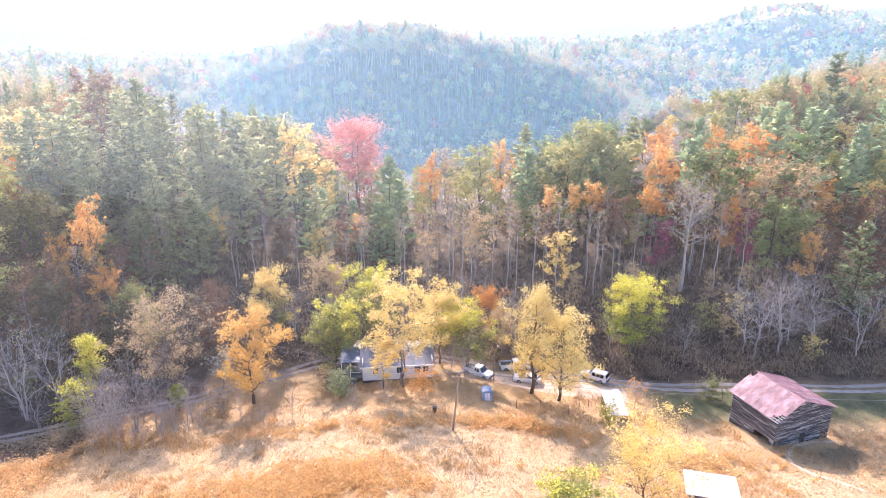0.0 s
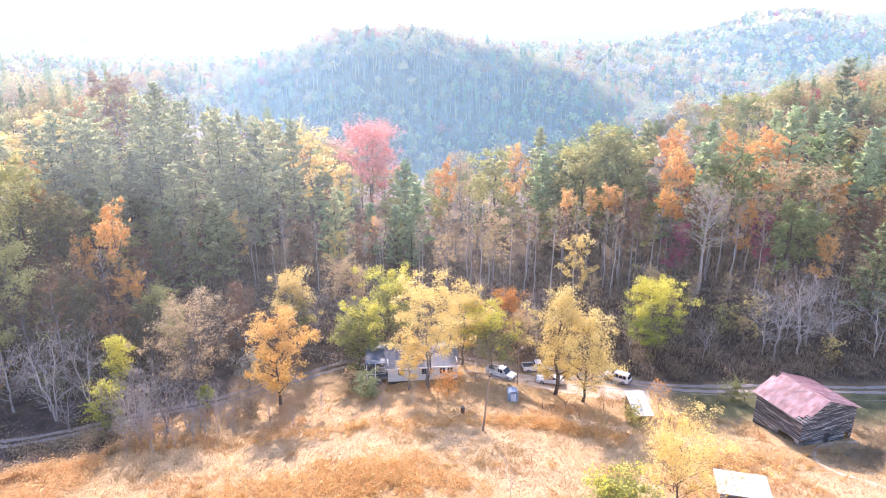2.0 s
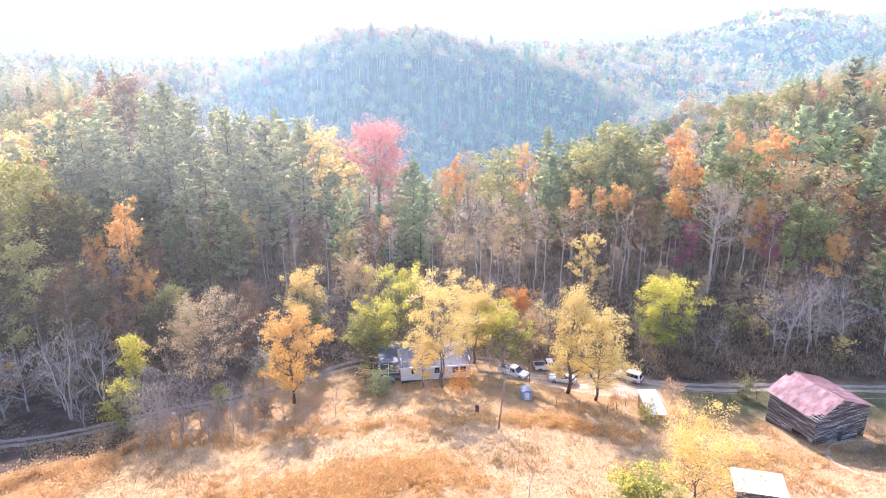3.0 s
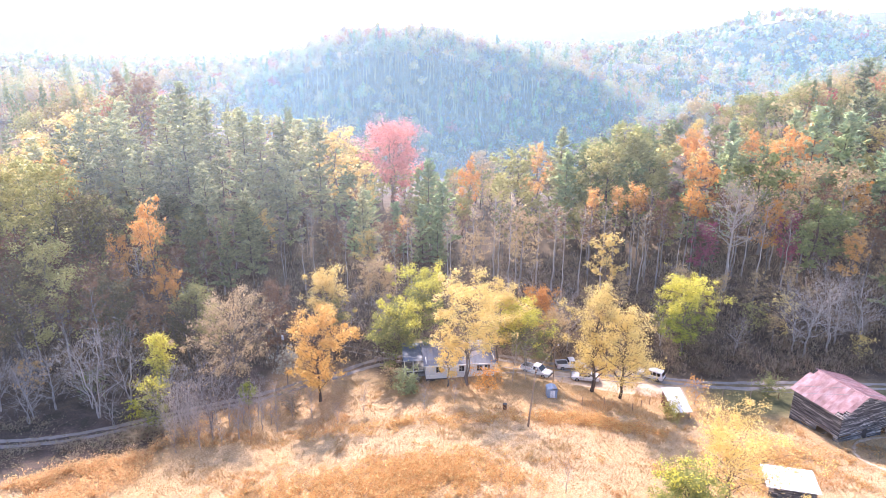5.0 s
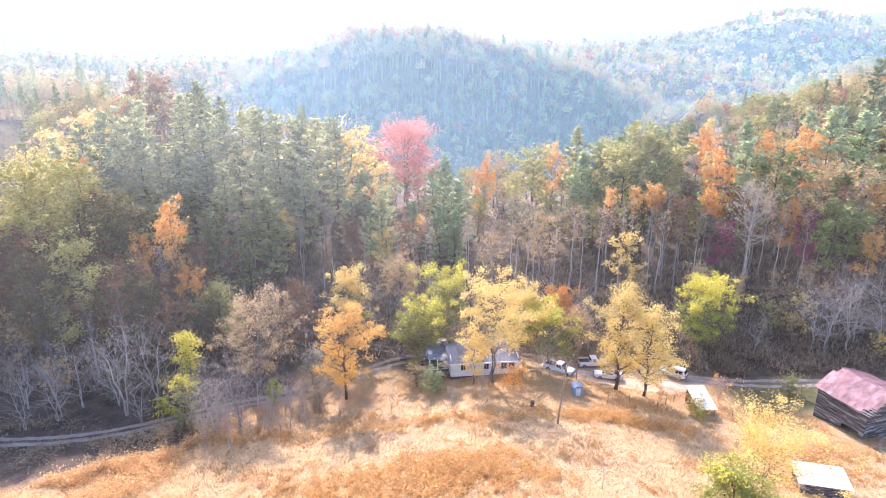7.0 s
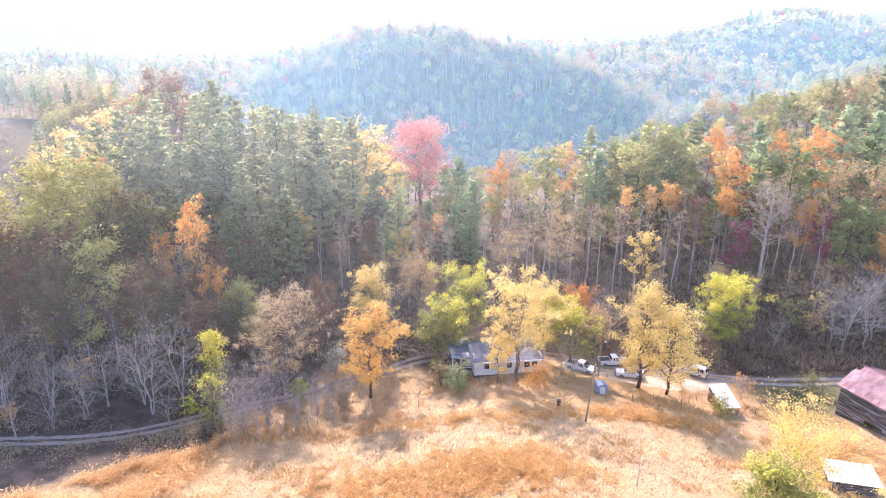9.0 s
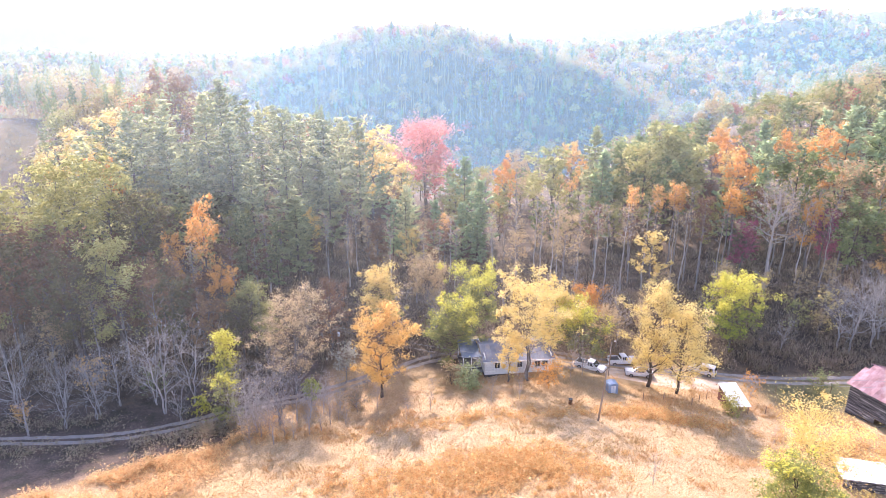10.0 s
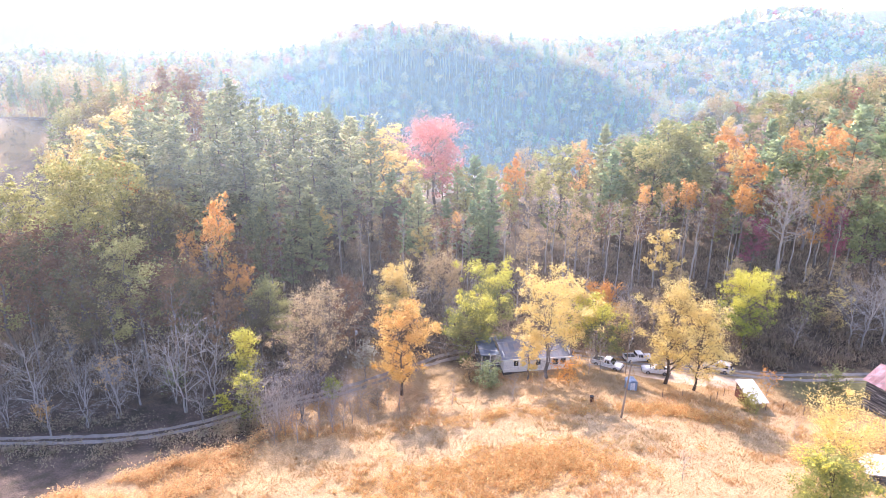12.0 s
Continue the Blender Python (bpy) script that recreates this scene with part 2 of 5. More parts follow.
def broadleaf(rng, h=14.0, base=0.3, radius=4.0, limbs=14, subs=4, leaves=2200, size=0.30, clump=0.8, top=0.55, forks=1, twigs=0, lean=0.0, thick=1.0, wobble=0.012):
    """Limb paths and leaf centres of a broadleaved tree. top: where along the height the crown is widest."""
    wood, tips = [], []
    stems = []
    for f in range(forks):
        a = rng.uniform(0, 6.28)
        off = np.array([math.cos(a), math.sin(a), 0]) * (radius * 0.35 if forks > 1 else radius * 0.1)
        n = 9
        pts = [np.array([0, 0, -0.4]) + (off * (i / (n - 1)) ** 1.3) + np.array([lean * i / n, 0, 0]) + np.array([*(rng.normal(size=2) * wobble * h * (i > 0)), h * 0.93 * i / (n - 1)]) for i in range(n)]
        r0 = thick * h * (0.016 if forks == 1 else 0.012)
        rad = [r0 * (1.25 if i == 0 else 1) * (1 - 0.88 * i / (n - 1)) for i in range(n)]
        wood.append(list(zip(pts, rad)))
        stems.append((np.array(pts), np.array(rad)))
    for k in range(limbs):
        pts, rad = stems[k % forks]
        u = base + (0.96 - base) * ((k + rng.uniform(0, 0.8)) / limbs) ** 0.9
        i = min(u * (len(pts) - 1), len(pts) - 1.001)
        p0 = pts[int(i)] + (pts[int(i) + 1] - pts[int(i)]) * (i % 1)
        w = (u - base) / (1 - base)
        wide = math.sin(math.pi * min(1, 0.12 + 0.88 * (w / top * 0.5 if w < top else 0.5 + (w - top) / (1 - top) * 0.5))) ** 0.7
        length = radius * (0.35 + 0.75 * wide) * rng.uniform(0.75, 1.2)
        a = k * 2.4 + rng.uniform(-0.5, 0.5)
        rise = rng.uniform(0.35, 0.75) + 0.5 * w
        d = unit([math.cos(a), math.sin(a), rise])
        r1 = rad[int(i)] * 0.5 + 0.01
        path = [(p0, r1)]
        for s in range(1, 5):
            d = unit(d + rng.normal(size=3) * 0.13 + np.array([0, 0, 0.04]))
            path.append((path[-1][0] + d * length / 4, r1 * (1 - 0.2 * s)))
        wood.append(path)
        tips.append((path[-1][0], 1.0))
        tips.append((path[2][0], 0.6))
        for s in range(subs):
            q, r2 = path[1 + s % 4]
            d2 = unit(d + rng.normal(size=3) * 0.65 + np.array([0, 0, 0.15]))
            l2 = length * rng.uniform(0.3, 0.55)
            sub = [(q, r2 * 0.6), (q + d2 * l2 * 0.5 + rng.normal(size=3) * 0.05, r2 * 0.4), (q + d2 * l2, 0.012)]
            wood.append(sub)
            tips.append((sub[-1][0], 1.0))
            for _ in range(twigs):
                q3 = sub[1][0] + (sub[2][0] - sub[1][0]) * rng.uniform(0, 1)
                d3 = unit(d2 + rng.normal(size=3) * 0.7 + np.array([0, 0, 0.2]))
                wood.append([(q3, 0.018), (q3 + d3 * l2 * rng.uniform(0.3, 0.7), 0.008)])
    C = np.array([t for t, _ in tips])
    W = np.array([w for _, w in tips]) * rng.uniform(0.1, 1.3, len(tips)) ** 1.4
    pick = rng.choice(len(C), size=leaves, p=W / W.sum()) if leaves else np.zeros(0, int)
    L = C[pick] + rng.normal(size=(leaves, 3)) * clump * np.array([0.55, 0.55, 0.42]) * rng.uniform(0.5, 1.3, len(C))[pick][:, None]
    return wood, L


def conifer(rng, h=24.0, base=0.25, radius=6.0, whorl=1.45, per=6, tufts=30, size=0.5, droop=0.12, power=0.75):
    """Trunk and limbs of a pine, and its needle sprays with their directions."""
    n = 8
    pts = [np.array([*(rng.normal(size=2) * 0.06), -0.4 + (h + 0.4) * i / (n - 1)]) for i in range(n)]
    wood = [[(p, h * 0.010 * (1 - 0.93 * i / (n - 1))) for i, p in enumerate(pts)]]
    C, A = [], []
    z = h * base
    gap = rng.uniform(0, 6.28)
    while z < h - 0.2:
        w = (h - z) / (h * (1 - base))
        reach = radius * (w ** power) * (0.62 + 0.38 * min(1, (1 - w) * 5)) * rng.uniform(0.6, 1.2) + 0.2
        a0 = rng.uniform(0, 6.28)
        for k in range(per):
            if rng.uniform() < 0.2:
                continue
            a = a0 + k * 6.283 / per + rng.normal() * 0.3
            l = reach * rng.uniform(0.4, 1.25) * (1 + 0.2 * math.cos(a - gap))
            out = np.array([math.cos(a), math.sin(a), 0])
            p0 = np.array([0, 0, z + rng.normal() * 0.3])
            ups = 0.75 * (1 - w) ** 1.5 + 0.12
            mid = p0 + out * l * 0.55 + np.array([0, 0, l * (ups * 0.45 - droop * 0.6)])
            end = p0 + out * l + np.array([0, 0, l * (ups * 0.95 - droop * 0.5)])
            wood.append([(p0, 0.05), (mid, 0.03), (end, 0.01)])
            side = np.array([-out[1], out[0], 0])
            for t in range(max(5, int(tufts * (0.45 + 0.55 * l / radius)))):
                f = 0.3 + 0.75 * ((t + rng.uniform()) / tufts / (0.45 + 0.55 * l / radius)) ** 0.75
                p = (p0 + (mid - p0) * f / 0.55) if f < 0.55 else (mid + (end - mid) * (f - 0.55) / 0.45)
                s = rng.choice((-1, 1)) * rng.uniform(0.0, 0.34) * l * (1.15 - min(f, 1.05))
                C.append(p + side * s + np.array([0, 0, abs(rng.normal()) * 0.2]))
                A.append(unit(out * 0.8 + side * np.sign(s) * 0.6 + np.array([0, 0, 0.5])))
        z += whorl * rng.uniform(0.75, 1.25)
    return wood, np.array(C), np.array(A)


def thing(name, label, category, group="", m=None, kind=""):
    ob = new(name)
    if m is not None:
        ob.matrix_basis = m
    return tagged(ob, label, category, group, kind)


def part_np(name, V, F, mats, parent, label="", flat=True):
    ob = new(name, mesh_np(name, V, F, mats))
    ob.parent = parent
    if not flat:
        ob.data.polygons.foreach_set("use_smooth", np.ones(len(F), bool))
    return tagged(ob, label)


def tree_of(rng, name, label, group, leafmat, bark, m, shape=broadleaf, size=0.3, sides=5, below=None, split_at=0.8, **kw):
    ob = thing(name, label, "tree", group, m)
    if shape is conifer:
        wood, C, A = conifer(rng, size=size, **kw)
        V, F = blades(rng, C, size, 1.9, up=0.7, jitter=0.3, axis=A, corners=3)
    else:
        wood, C = broadleaf(rng, size=size, **kw)
        V, F = blades(rng, C, size, 1.15, up=0.5, corners=3) if len(C) else (None, None)
    tv, tf = tubes(wood[:1], 7)
    lv, lf = tubes(wood[1:], sides)
    part_np("trunk", np.concatenate([tv, lv]), np.concatenate([tf, lf + len(tv)]), [bark], ob, flat=False)
    if F is not None and below is None:
        part_np("crown", V, F, [leafmat], ob)
    elif F is not None:
        # lower and inner leaves take the second leaf colour, the outer ones the first
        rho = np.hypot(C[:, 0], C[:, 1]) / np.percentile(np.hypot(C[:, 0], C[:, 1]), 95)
        inner = C[:, 2] / C[:, 2].max() + 0.25 * rho + rng.normal(size=len(C)) * 0.10 < split_at
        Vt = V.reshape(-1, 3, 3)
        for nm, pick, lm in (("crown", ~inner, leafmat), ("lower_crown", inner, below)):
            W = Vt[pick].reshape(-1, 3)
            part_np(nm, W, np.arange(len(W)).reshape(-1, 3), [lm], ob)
    return ob


def at(x, y, s=1.0, turn=0.0, sz=None, sink=0.0):
    return Matrix.Translation((x, y, gz(x, y) - sink)) @ Matrix.Rotation(turn, 4, "Z") @ Matrix.Diagonal((s, s, sz or s, 1))
# ---------------------------------------------------------------- ground


def axis_steps(lo, hi, fine_lo, fine_hi, fine, grow=1.12):
    a = list(np.arange(fine_lo, fine_hi + fine, fine))
    step = fine
    while a[-1] < hi:
        step *= grow
        a.append(a[-1] + step)
    step = fine
    while a[0] > lo:
        step *= grow
        a.insert(0, a[0] - step)
    return np.array(a)


def ground_material():
    m, nt, b = material("meadow_and_forest_floor", 1.0)
    big, mid, fine = noise_at(nt, 0.06, 3), noise_at(nt, 0.45, 5), noise_at(nt, 5.0, 6)
    straw = ramp(nt, mid, [(0.32, (0.46, 0.31, 0.165)), (0.48, (0.54, 0.36, 0.195)), (0.62, (0.58, 0.40, 0.225)), (0.75, (0.54, 0.34, 0.17))])
    straw = mix(nt, ramp(nt, big, [(0.45, (0, 0, 0)), (0.6, (1, 1, 1))]), straw, (0.53, 0.345, 0.17))
    turf = ramp(nt, mid, [(0.35, (0.075, 0.085, 0.035)), (0.65, (0.16, 0.15, 0.065))])
    # brown turf of the flat bottom, darkened to carry the wood's shade too
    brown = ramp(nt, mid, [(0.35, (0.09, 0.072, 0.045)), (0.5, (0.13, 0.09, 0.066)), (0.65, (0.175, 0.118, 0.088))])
    litter = ramp(nt, mid, [(0.3, (0.075, 0.05, 0.035)), (0.55, (0.14, 0.10, 0.065)), (0.75, (0.20, 0.12, 0.06))])
    woods = nt.nodes.new("ShaderNodeAttribute")
    woods.attribute_name = "woods"
    lawn = nt.nodes.new("ShaderNodeAttribute")
    lawn.attribute_name = "lawn"
    low = nt.nodes.new("ShaderNodeAttribute")
    low.attribute_name = "low"
    col = mix(nt, lawn.outputs["Fac"], straw, turf)
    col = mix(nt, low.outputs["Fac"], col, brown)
    col = mix(nt, woods.outputs["Fac"], col, litter)
    speck = ramp(nt, fine, [(0.3, (0.55, 0.55, 0.55)), (0.7, (1.15, 1.15, 1.15))])
    nt.links.new(mix(nt, 1.0, col, speck, "MULTIPLY"), b.inputs["Base Color"])
    relief(nt, b, fine, 0.8, 0.25)
    return m


def woods_mask(x, y):
    """1 under the trees, 0 in the open."""
    edge = 101 + 3 * np.sin(x * 0.11) * (1 - smooth(20, 35, x)) - 5.5 * smooth(20, 35, x) - 12 * smooth(-45, -75, x)
    return smooth(edge - 2, edge + 3, y) * (1 - smooth(0.25, 0.6, bump(x, y, -165, 190, 28, 24)))


def lawn_mask(x, y):
    """1 on the short turf along the road and in the yard."""
    yard = np.exp(-((x + 4) / 24) ** 4 - ((y - 95) / 7) ** 4)
    verge = smooth(30, 38, x) * np.exp(-((y - 90) / 6.5) ** 4)
    return np.clip(yard * 0.2 + verge, 0, 1)


def field_edge(x):
    """Where the meadow ends at the flat bottom, along the wood's shadow edge."""
    return np.interp(x, (-90, -67.7, -63.3, -57.6, -51, -49, -47, -44, -38), (44, 61.8, 66.5, 70.3, 73.8, 77.5, 82.5, 86.5, 89))


def low_shade_mask(x, y):
    """1 on the flat brown bottom below the meadow, where the wood's shadow is painted in."""
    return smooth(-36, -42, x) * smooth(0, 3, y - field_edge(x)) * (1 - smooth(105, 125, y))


gx = axis_steps(-3500, 3500, -125, 130, 2.0)
gy = axis_steps(-700, 4200, 36, 215, 2.0)
GX, GY = np.meshgrid(gx, gy, indexing="xy")
nx, ny = len(gx), len(gy)
gi, gj = np.meshgrid(np.arange(ny - 1), np.arange(nx - 1), indexing="ij")
gq = np.stack([gi * nx + gj, gi * nx + gj + 1, (gi + 1) * nx + gj + 1, (gi + 1) * nx + gj], -1).reshape(-1, 4)
land = new("ground", mesh_np("ground", np.stack([GX, GY, ground(GX, GY)], -1).reshape(-1, 3), gq, [ground_material()]))
land.data.polygons.foreach_set("use_smooth", np.ones(len(gq), bool))
for key, fn in (("woods", woods_mask), ("lawn", lawn_mask), ("low", low_shade_mask)):
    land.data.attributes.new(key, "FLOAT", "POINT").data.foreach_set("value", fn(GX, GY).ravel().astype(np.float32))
tagged(land, "dry golden hillside meadow falling to a wooded valley", "ground", kind="structure")

# ---------------------------------------------------------------- road: two gravel wheel tracks


def gravel_material():
    m, nt, b = material("pale_gravel", 0.95)
    f = noise_at(nt, 1.2, 8)
    g = noise_at(nt, 14.0, 4)
    col = ramp(nt, f, [(0.3, (0.20, 0.165, 0.14)), (0.65, (0.34, 0.29, 0.255))])
    nt.links.new(mix(nt, 0.5, col, ramp(nt, g, [(0.3, (0.19, 0.16, 0.135)), (0.7, (0.41, 0.35, 0.305))])), b.inputs["Base Color"])
    relief(nt, b, g, 0.6, 0.05)
    return m


GRAVEL = gravel_material()


def curve_points(knots, step=1.0):
    """Smooth points along knots (x, y)."""
    K = np.array([knots[0], *knots, knots[-1]], float)
    out = []
    for i in range(1, len(K) - 2):
        p0, p1, p2, p3 = K[i - 1:i + 3]
        n = max(2, int(np.linalg.norm(p2 - p1) / step))
        for s in np.linspace(0, 1, n, endpoint=False):
            out.append(0.5 * (2 * p1 + (p2 - p0) * s + (2 * p0 - 5 * p1 + 4 * p2 - p3) * s * s + (3 * p1 - p0 - 3 * p2 + p3) * s ** 3))
    out.append(K[-2])
    return np.array(out)


def ribbon(name, pts, shift, width, lift, mat, parent, rng, label=""):
    D = np.gradient(pts, axis=0)
    D /= np.linalg.norm(D, axis=1)[:, None]
    N = np.stack([-D[:, 1], D[:, 0]], 1)
    cols = 4
    rows = []
    for c in range(cols + 1):
        wob = rng.normal(size=len(pts)) * 0.09 * (c in (0, cols))
        o = shift + (c / cols - 0.5) * width + wob
        q = pts + N * o[:, None]
        crown = lift * (0.35 if c in (0, cols) else 1.0)
        rows.append(np.column_stack([q, ground(q[:, 0], q[:, 1]) + crown]))
    V = np.stack(rows, 1).reshape(-1, 3)
    i, j = np.meshgrid(np.arange(len(pts) - 1), np.arange(cols), indexing="ij")
    k = cols + 1
    F = np.stack([i * k + j, (i + 1) * k + j, (i + 1) * k + j + 1, i * k + j + 1], -1).reshape(-1, 4)
    return part_np(name, V, F, [mat], parent, label, flat=False)


rng = np.random.default_rng(5)
road = thing("road", "two-track pale gravel lane along the valley", "road", kind="structure")
lane = curve_points([(-140, 92), (-110, 80), (-88, 76.5), (-74, 76.5), (-63, 80), (-50, 87), (-38, 92.5), (-30, 98), (-22, 103), (-8, 104), (6, 102), (18, 99), (30, 96.5), (45, 95.2), (62, 95.0), (90, 95.5), (140, 97)])
for s in (-0.85, 0.85):
    ribbon("wheel_track", lane, s, 0.95, 0.06, GRAVEL, road, rng)
yard = thing("gravel_yard", "sunlit bare tan earth parking yard beside the house", "yard", kind="structure")
EARTH = bpy.data.materials.new("bare_tan_earth")
EARTH.use_nodes = True
en = EARTH.node_tree
ef = noise_at(en, 0.7, 7)
en.links.new(ramp(en, ef, [(0.3, (0.40, 0.28, 0.18)), (0.5, (0.54, 0.40, 0.28)), (0.7, (0.62, 0.50, 0.38))]), en.nodes["Principled BSDF"].inputs["Base Color"])
en.nodes["Principled BSDF"].inputs["Roughness"].default_value = 1.0
ribbon("gravel_patch", curve_points([(3, 98.5), (10, 96.5), (17, 94.5), (24, 93), (30, 92.2)]), 0, 4.6, 0.05, EARTH, yard, rng)

trail = thing("footpath", "narrow worn earth path curving past the barn", "path", kind="structure")
ribbon("worn_track", curve_points([(58.5, 78.6), (53.5, 78.8), (49.2, 77.0), (47.0, 74.2), (46.6, 71.8), (47.7, 69.4), (49.5, 67.4), (51.5, 65.0)], 0.5), 0, 0.5, 0.05, EARTH, trail, rng)

# ---------------------------------------------------------------- forest
rng = np.random.default_rng(11)
LIB = {}


def stock(key, n, make):
    LIB[key] = [make(i) for i in range(n)]


def place(key, x, y, height, width=1.0, label="", group=""):
    """A tree of the stock at (x, y), scaled to that height; the first ones are used themselves."""
    src, h0, used = LIB[key][int(rng.integers(len(LIB[key])))]
    s = height / h0
    m = at(x, y, s * width, rng.uniform(0, 6.28), s, sink=0.1)
    if not used[0]:
        used[0] = True
        src.matrix_basis = m
        ob = src
    else:
        ob = copy_thing(src, m @ Matrix.Diagonal((*src.scale, 1)).inverted())
    return tagged(ob, label, group=group)


def grow(key, n, h, name, label, group, leafmat, bark, **kw):
    stock(key, n, lambda i: (tree_of(rng, name, label, group, leafmat, bark, Matrix(), h=h, **kw), h, [False]))


grow("pine", 5, 27.0, "pine_tree", "tall dark green white pine in the woods", "woodland pines", NEEDLE, BARK_DARK, shape=conifer, size=0.62, sides=3)
grow("pale_pine", 2, 17.0, "pine_tree", "pale blue-green young pine among bare trees", "woodland pines", NEEDLE_PALE, BARK_DARK, shape=conifer, size=0.50, sides=3, radius=4.4, base=0.08, power=0.6, whorl=1.1)
grow("poplar", 4, 23.0, "poplar_tree", "slender woodland tree with thin russet leaves and pale trunk", "woodland broadleaved trees", RUSSET, BARK_PALE, base=0.5, radius=3.0, limbs=12, subs=3, leaves=950, size=0.28, clump=0.9, sides=3, twigs=1, thick=0.6, wobble=0.005)
grow("pole", 4, 23.0, "poplar_tree", "tall slender leafless tree with pale grey trunk", "woodland broadleaved trees", TAN, BARK_WHITE, base=0.55, radius=2.4, limbs=14, subs=4, leaves=228, size=0.26, clump=0.9, sides=3, twigs=3, thick=0.58, wobble=0.005)
grow("olive", 4, 20.0, "oak_tree", "woodland tree with dull olive leaves", "woodland broadleaved trees", OLIVE, BARK_DARK, base=0.3, radius=4.8, limbs=16, subs=4, leaves=2500, size=0.44, clump=0.95, sides=3)
grow("green", 3, 20.0, "oak_tree", "woodland tree still in dark green leaf", "woodland broadleaved trees", GREEN, BARK_DARK, base=0.3, radius=4.8, limbs=16, subs=4, leaves=2500, size=0.44, clump=0.95, sides=3)
grow("great_oak", 1, 28.0, "oak_tree", "great woodland oak in sunlit olive leaf", "woodland broadleaved trees", OLIVE, BARK, base=0.25, radius=7.2, limbs=26, subs=6, leaves=7600, size=0.35, clump=1.3, sides=3, forks=2)
grow("great_green", 1, 26.0, "oak_tree", "tall woodland oak in dull dark olive leaf", "woodland broadleaved trees", leaf_material("leaves_dark_olive", [(0.11, 0.105, 0.06), (0.19, 0.165, 0.09), (0.32, 0.26, 0.13)], 0.45, 0.4), BARK, base=0.3, radius=6.0, limbs=24, subs=6, leaves=6000, size=0.35, clump=1.2, sides=3, forks=2)
grow("orange", 3, 19.0, "maple_tree", "woodland maple in orange autumn leaf", "woodland broadleaved trees", ORANGE, BARK, base=0.4, radius=3.8, limbs=14, subs=4, leaves=2470, size=0.34, clump=0.9, sides=3)
grow("gold", 3, 19.0, "hickory_tree", "woodland tree in golden autumn leaf", "woodland broadleaved trees", GOLD, BARK, base=0.4, radius=3.6, limbs=14, subs=4, leaves=2280, size=0.34, clump=0.9, sides=3)
grow("tip", 2, 22.0, "hickory_tree", "tall slender tree with a small golden tuft at its top", "woodland broadleaved trees", ORANGE, BARK_PALE, base=0.70, radius=1.6, limbs=12, subs=4, leaves=800, size=0.28, clump=0.8, sides=3, thick=0.55, wobble=0.004)
grow("russet", 2, 16.0, "oak_tree", "woodland oak in russet brown leaf", "woodland broadleaved trees", RUSSET, BARK, base=0.3, radius=3.6, limbs=14, subs=4, leaves=2090, size=0.33, clump=0.9, sides=3)
grow("tan", 3, 18.0, "beech_tree", "woodland tree with sparse tan leaves", "woodland broadleaved trees", TAN, BARK_PALE, base=0.35, radius=3.8, limbs=16, subs=4, leaves=1710, size=0.28, clump=0.9, sides=3, twigs=1)
grow("bare", 4, 13.0, "bare_tree", "leafless pale grey tree at the wood's edge", "bare trees", TAN, BARK_WHITE, base=0.2, radius=5.4, limbs=18, subs=6, leaves=0, twigs=3, sides=3, forks=2)
grow("bare_crown", 1, 24.0, "bare_tree", "great bare pale tree with a few tan leaves at its top", "bare trees", FAWN, BARK_WHITE, base=0.42, radius=5.2, limbs=30, subs=8, leaves=1500, size=0.17, clump=0.9, twigs=5, sides=3, thick=1.0, wobble=0.005)
grow("pink", 1, 26.0, "maple_tree", "large maple in pink autumn leaf above the wood", "woodland broadleaved trees", PINK, BARK, base=0.3, radius=8.0, limbs=24, subs=6, leaves=9500, size=0.40, clump=1.7, sides=3, forks=2)
grow("magenta", 1, 14.0, "dogwood_tree", "small understorey tree in magenta leaf", "woodland broadleaved trees", MAGENTA, BARK, base=0.3, radius=3.0, limbs=12, subs=4, leaves=1710, size=0.29, clump=0.9, sides=3)

taken = []


def free(x, y, d):
    for a, b in taken:
        if (a - x) ** 2 + (b - y) ** 2 < d * d:
            return False
    taken.append((x, y))
    return True


def stand(key, spots, width=1.0):
    """Trees of one kind at their own spots: (x, y, height)."""
    for x, y, h in spots:
        taken.append((x, y))
        place(key, x, y, h, width)


stand("pink", [(-23.6, 176, 26)], 1.05)
stand("pine", [(21.1, 166, 26.4), (48.6, 166, 24.8), (105.4, 180, 30.7), (92, 160, 27), (76.9, 112, 22), (-74.1, 160, 32), (-76.6, 155, 30.2), (-67.8, 158, 28.8), (-84.4, 150, 29.8),
               (-58.2, 155, 28.8), (-53, 150, 29.9), (-89.4, 148, 29.3), (-96.1, 145, 26.8), (-61.3, 146, 25.2), (-68.1, 148, 27.1), (-43.8, 150, 30.6), (-39.3, 150, 31.2), (-47.6, 150, 29.7),
               (-118.8, 160, 19), (-66, 138, 30), (-54, 137, 26), (-45, 139, 25), (-80, 138, 31), (-88, 139, 31), (-60, 131, 25), (-50, 129, 20), (-73, 131, 29), (-84, 130, 30), (-95, 132, 29)], 1.05)
stand("russet", [(-80, 107, 20), (-98, 107, 22), (-64, 106, 15), (-114, 96, 24), (-90, 104, 20), (-72, 104, 17)], 1.15)
stand("great_oak", [(-83.9, 115, 30.7), (-92.4, 117, 29.5), (-103, 113, 27)])
stand("great_green", [(-77.5, 114, 26)])
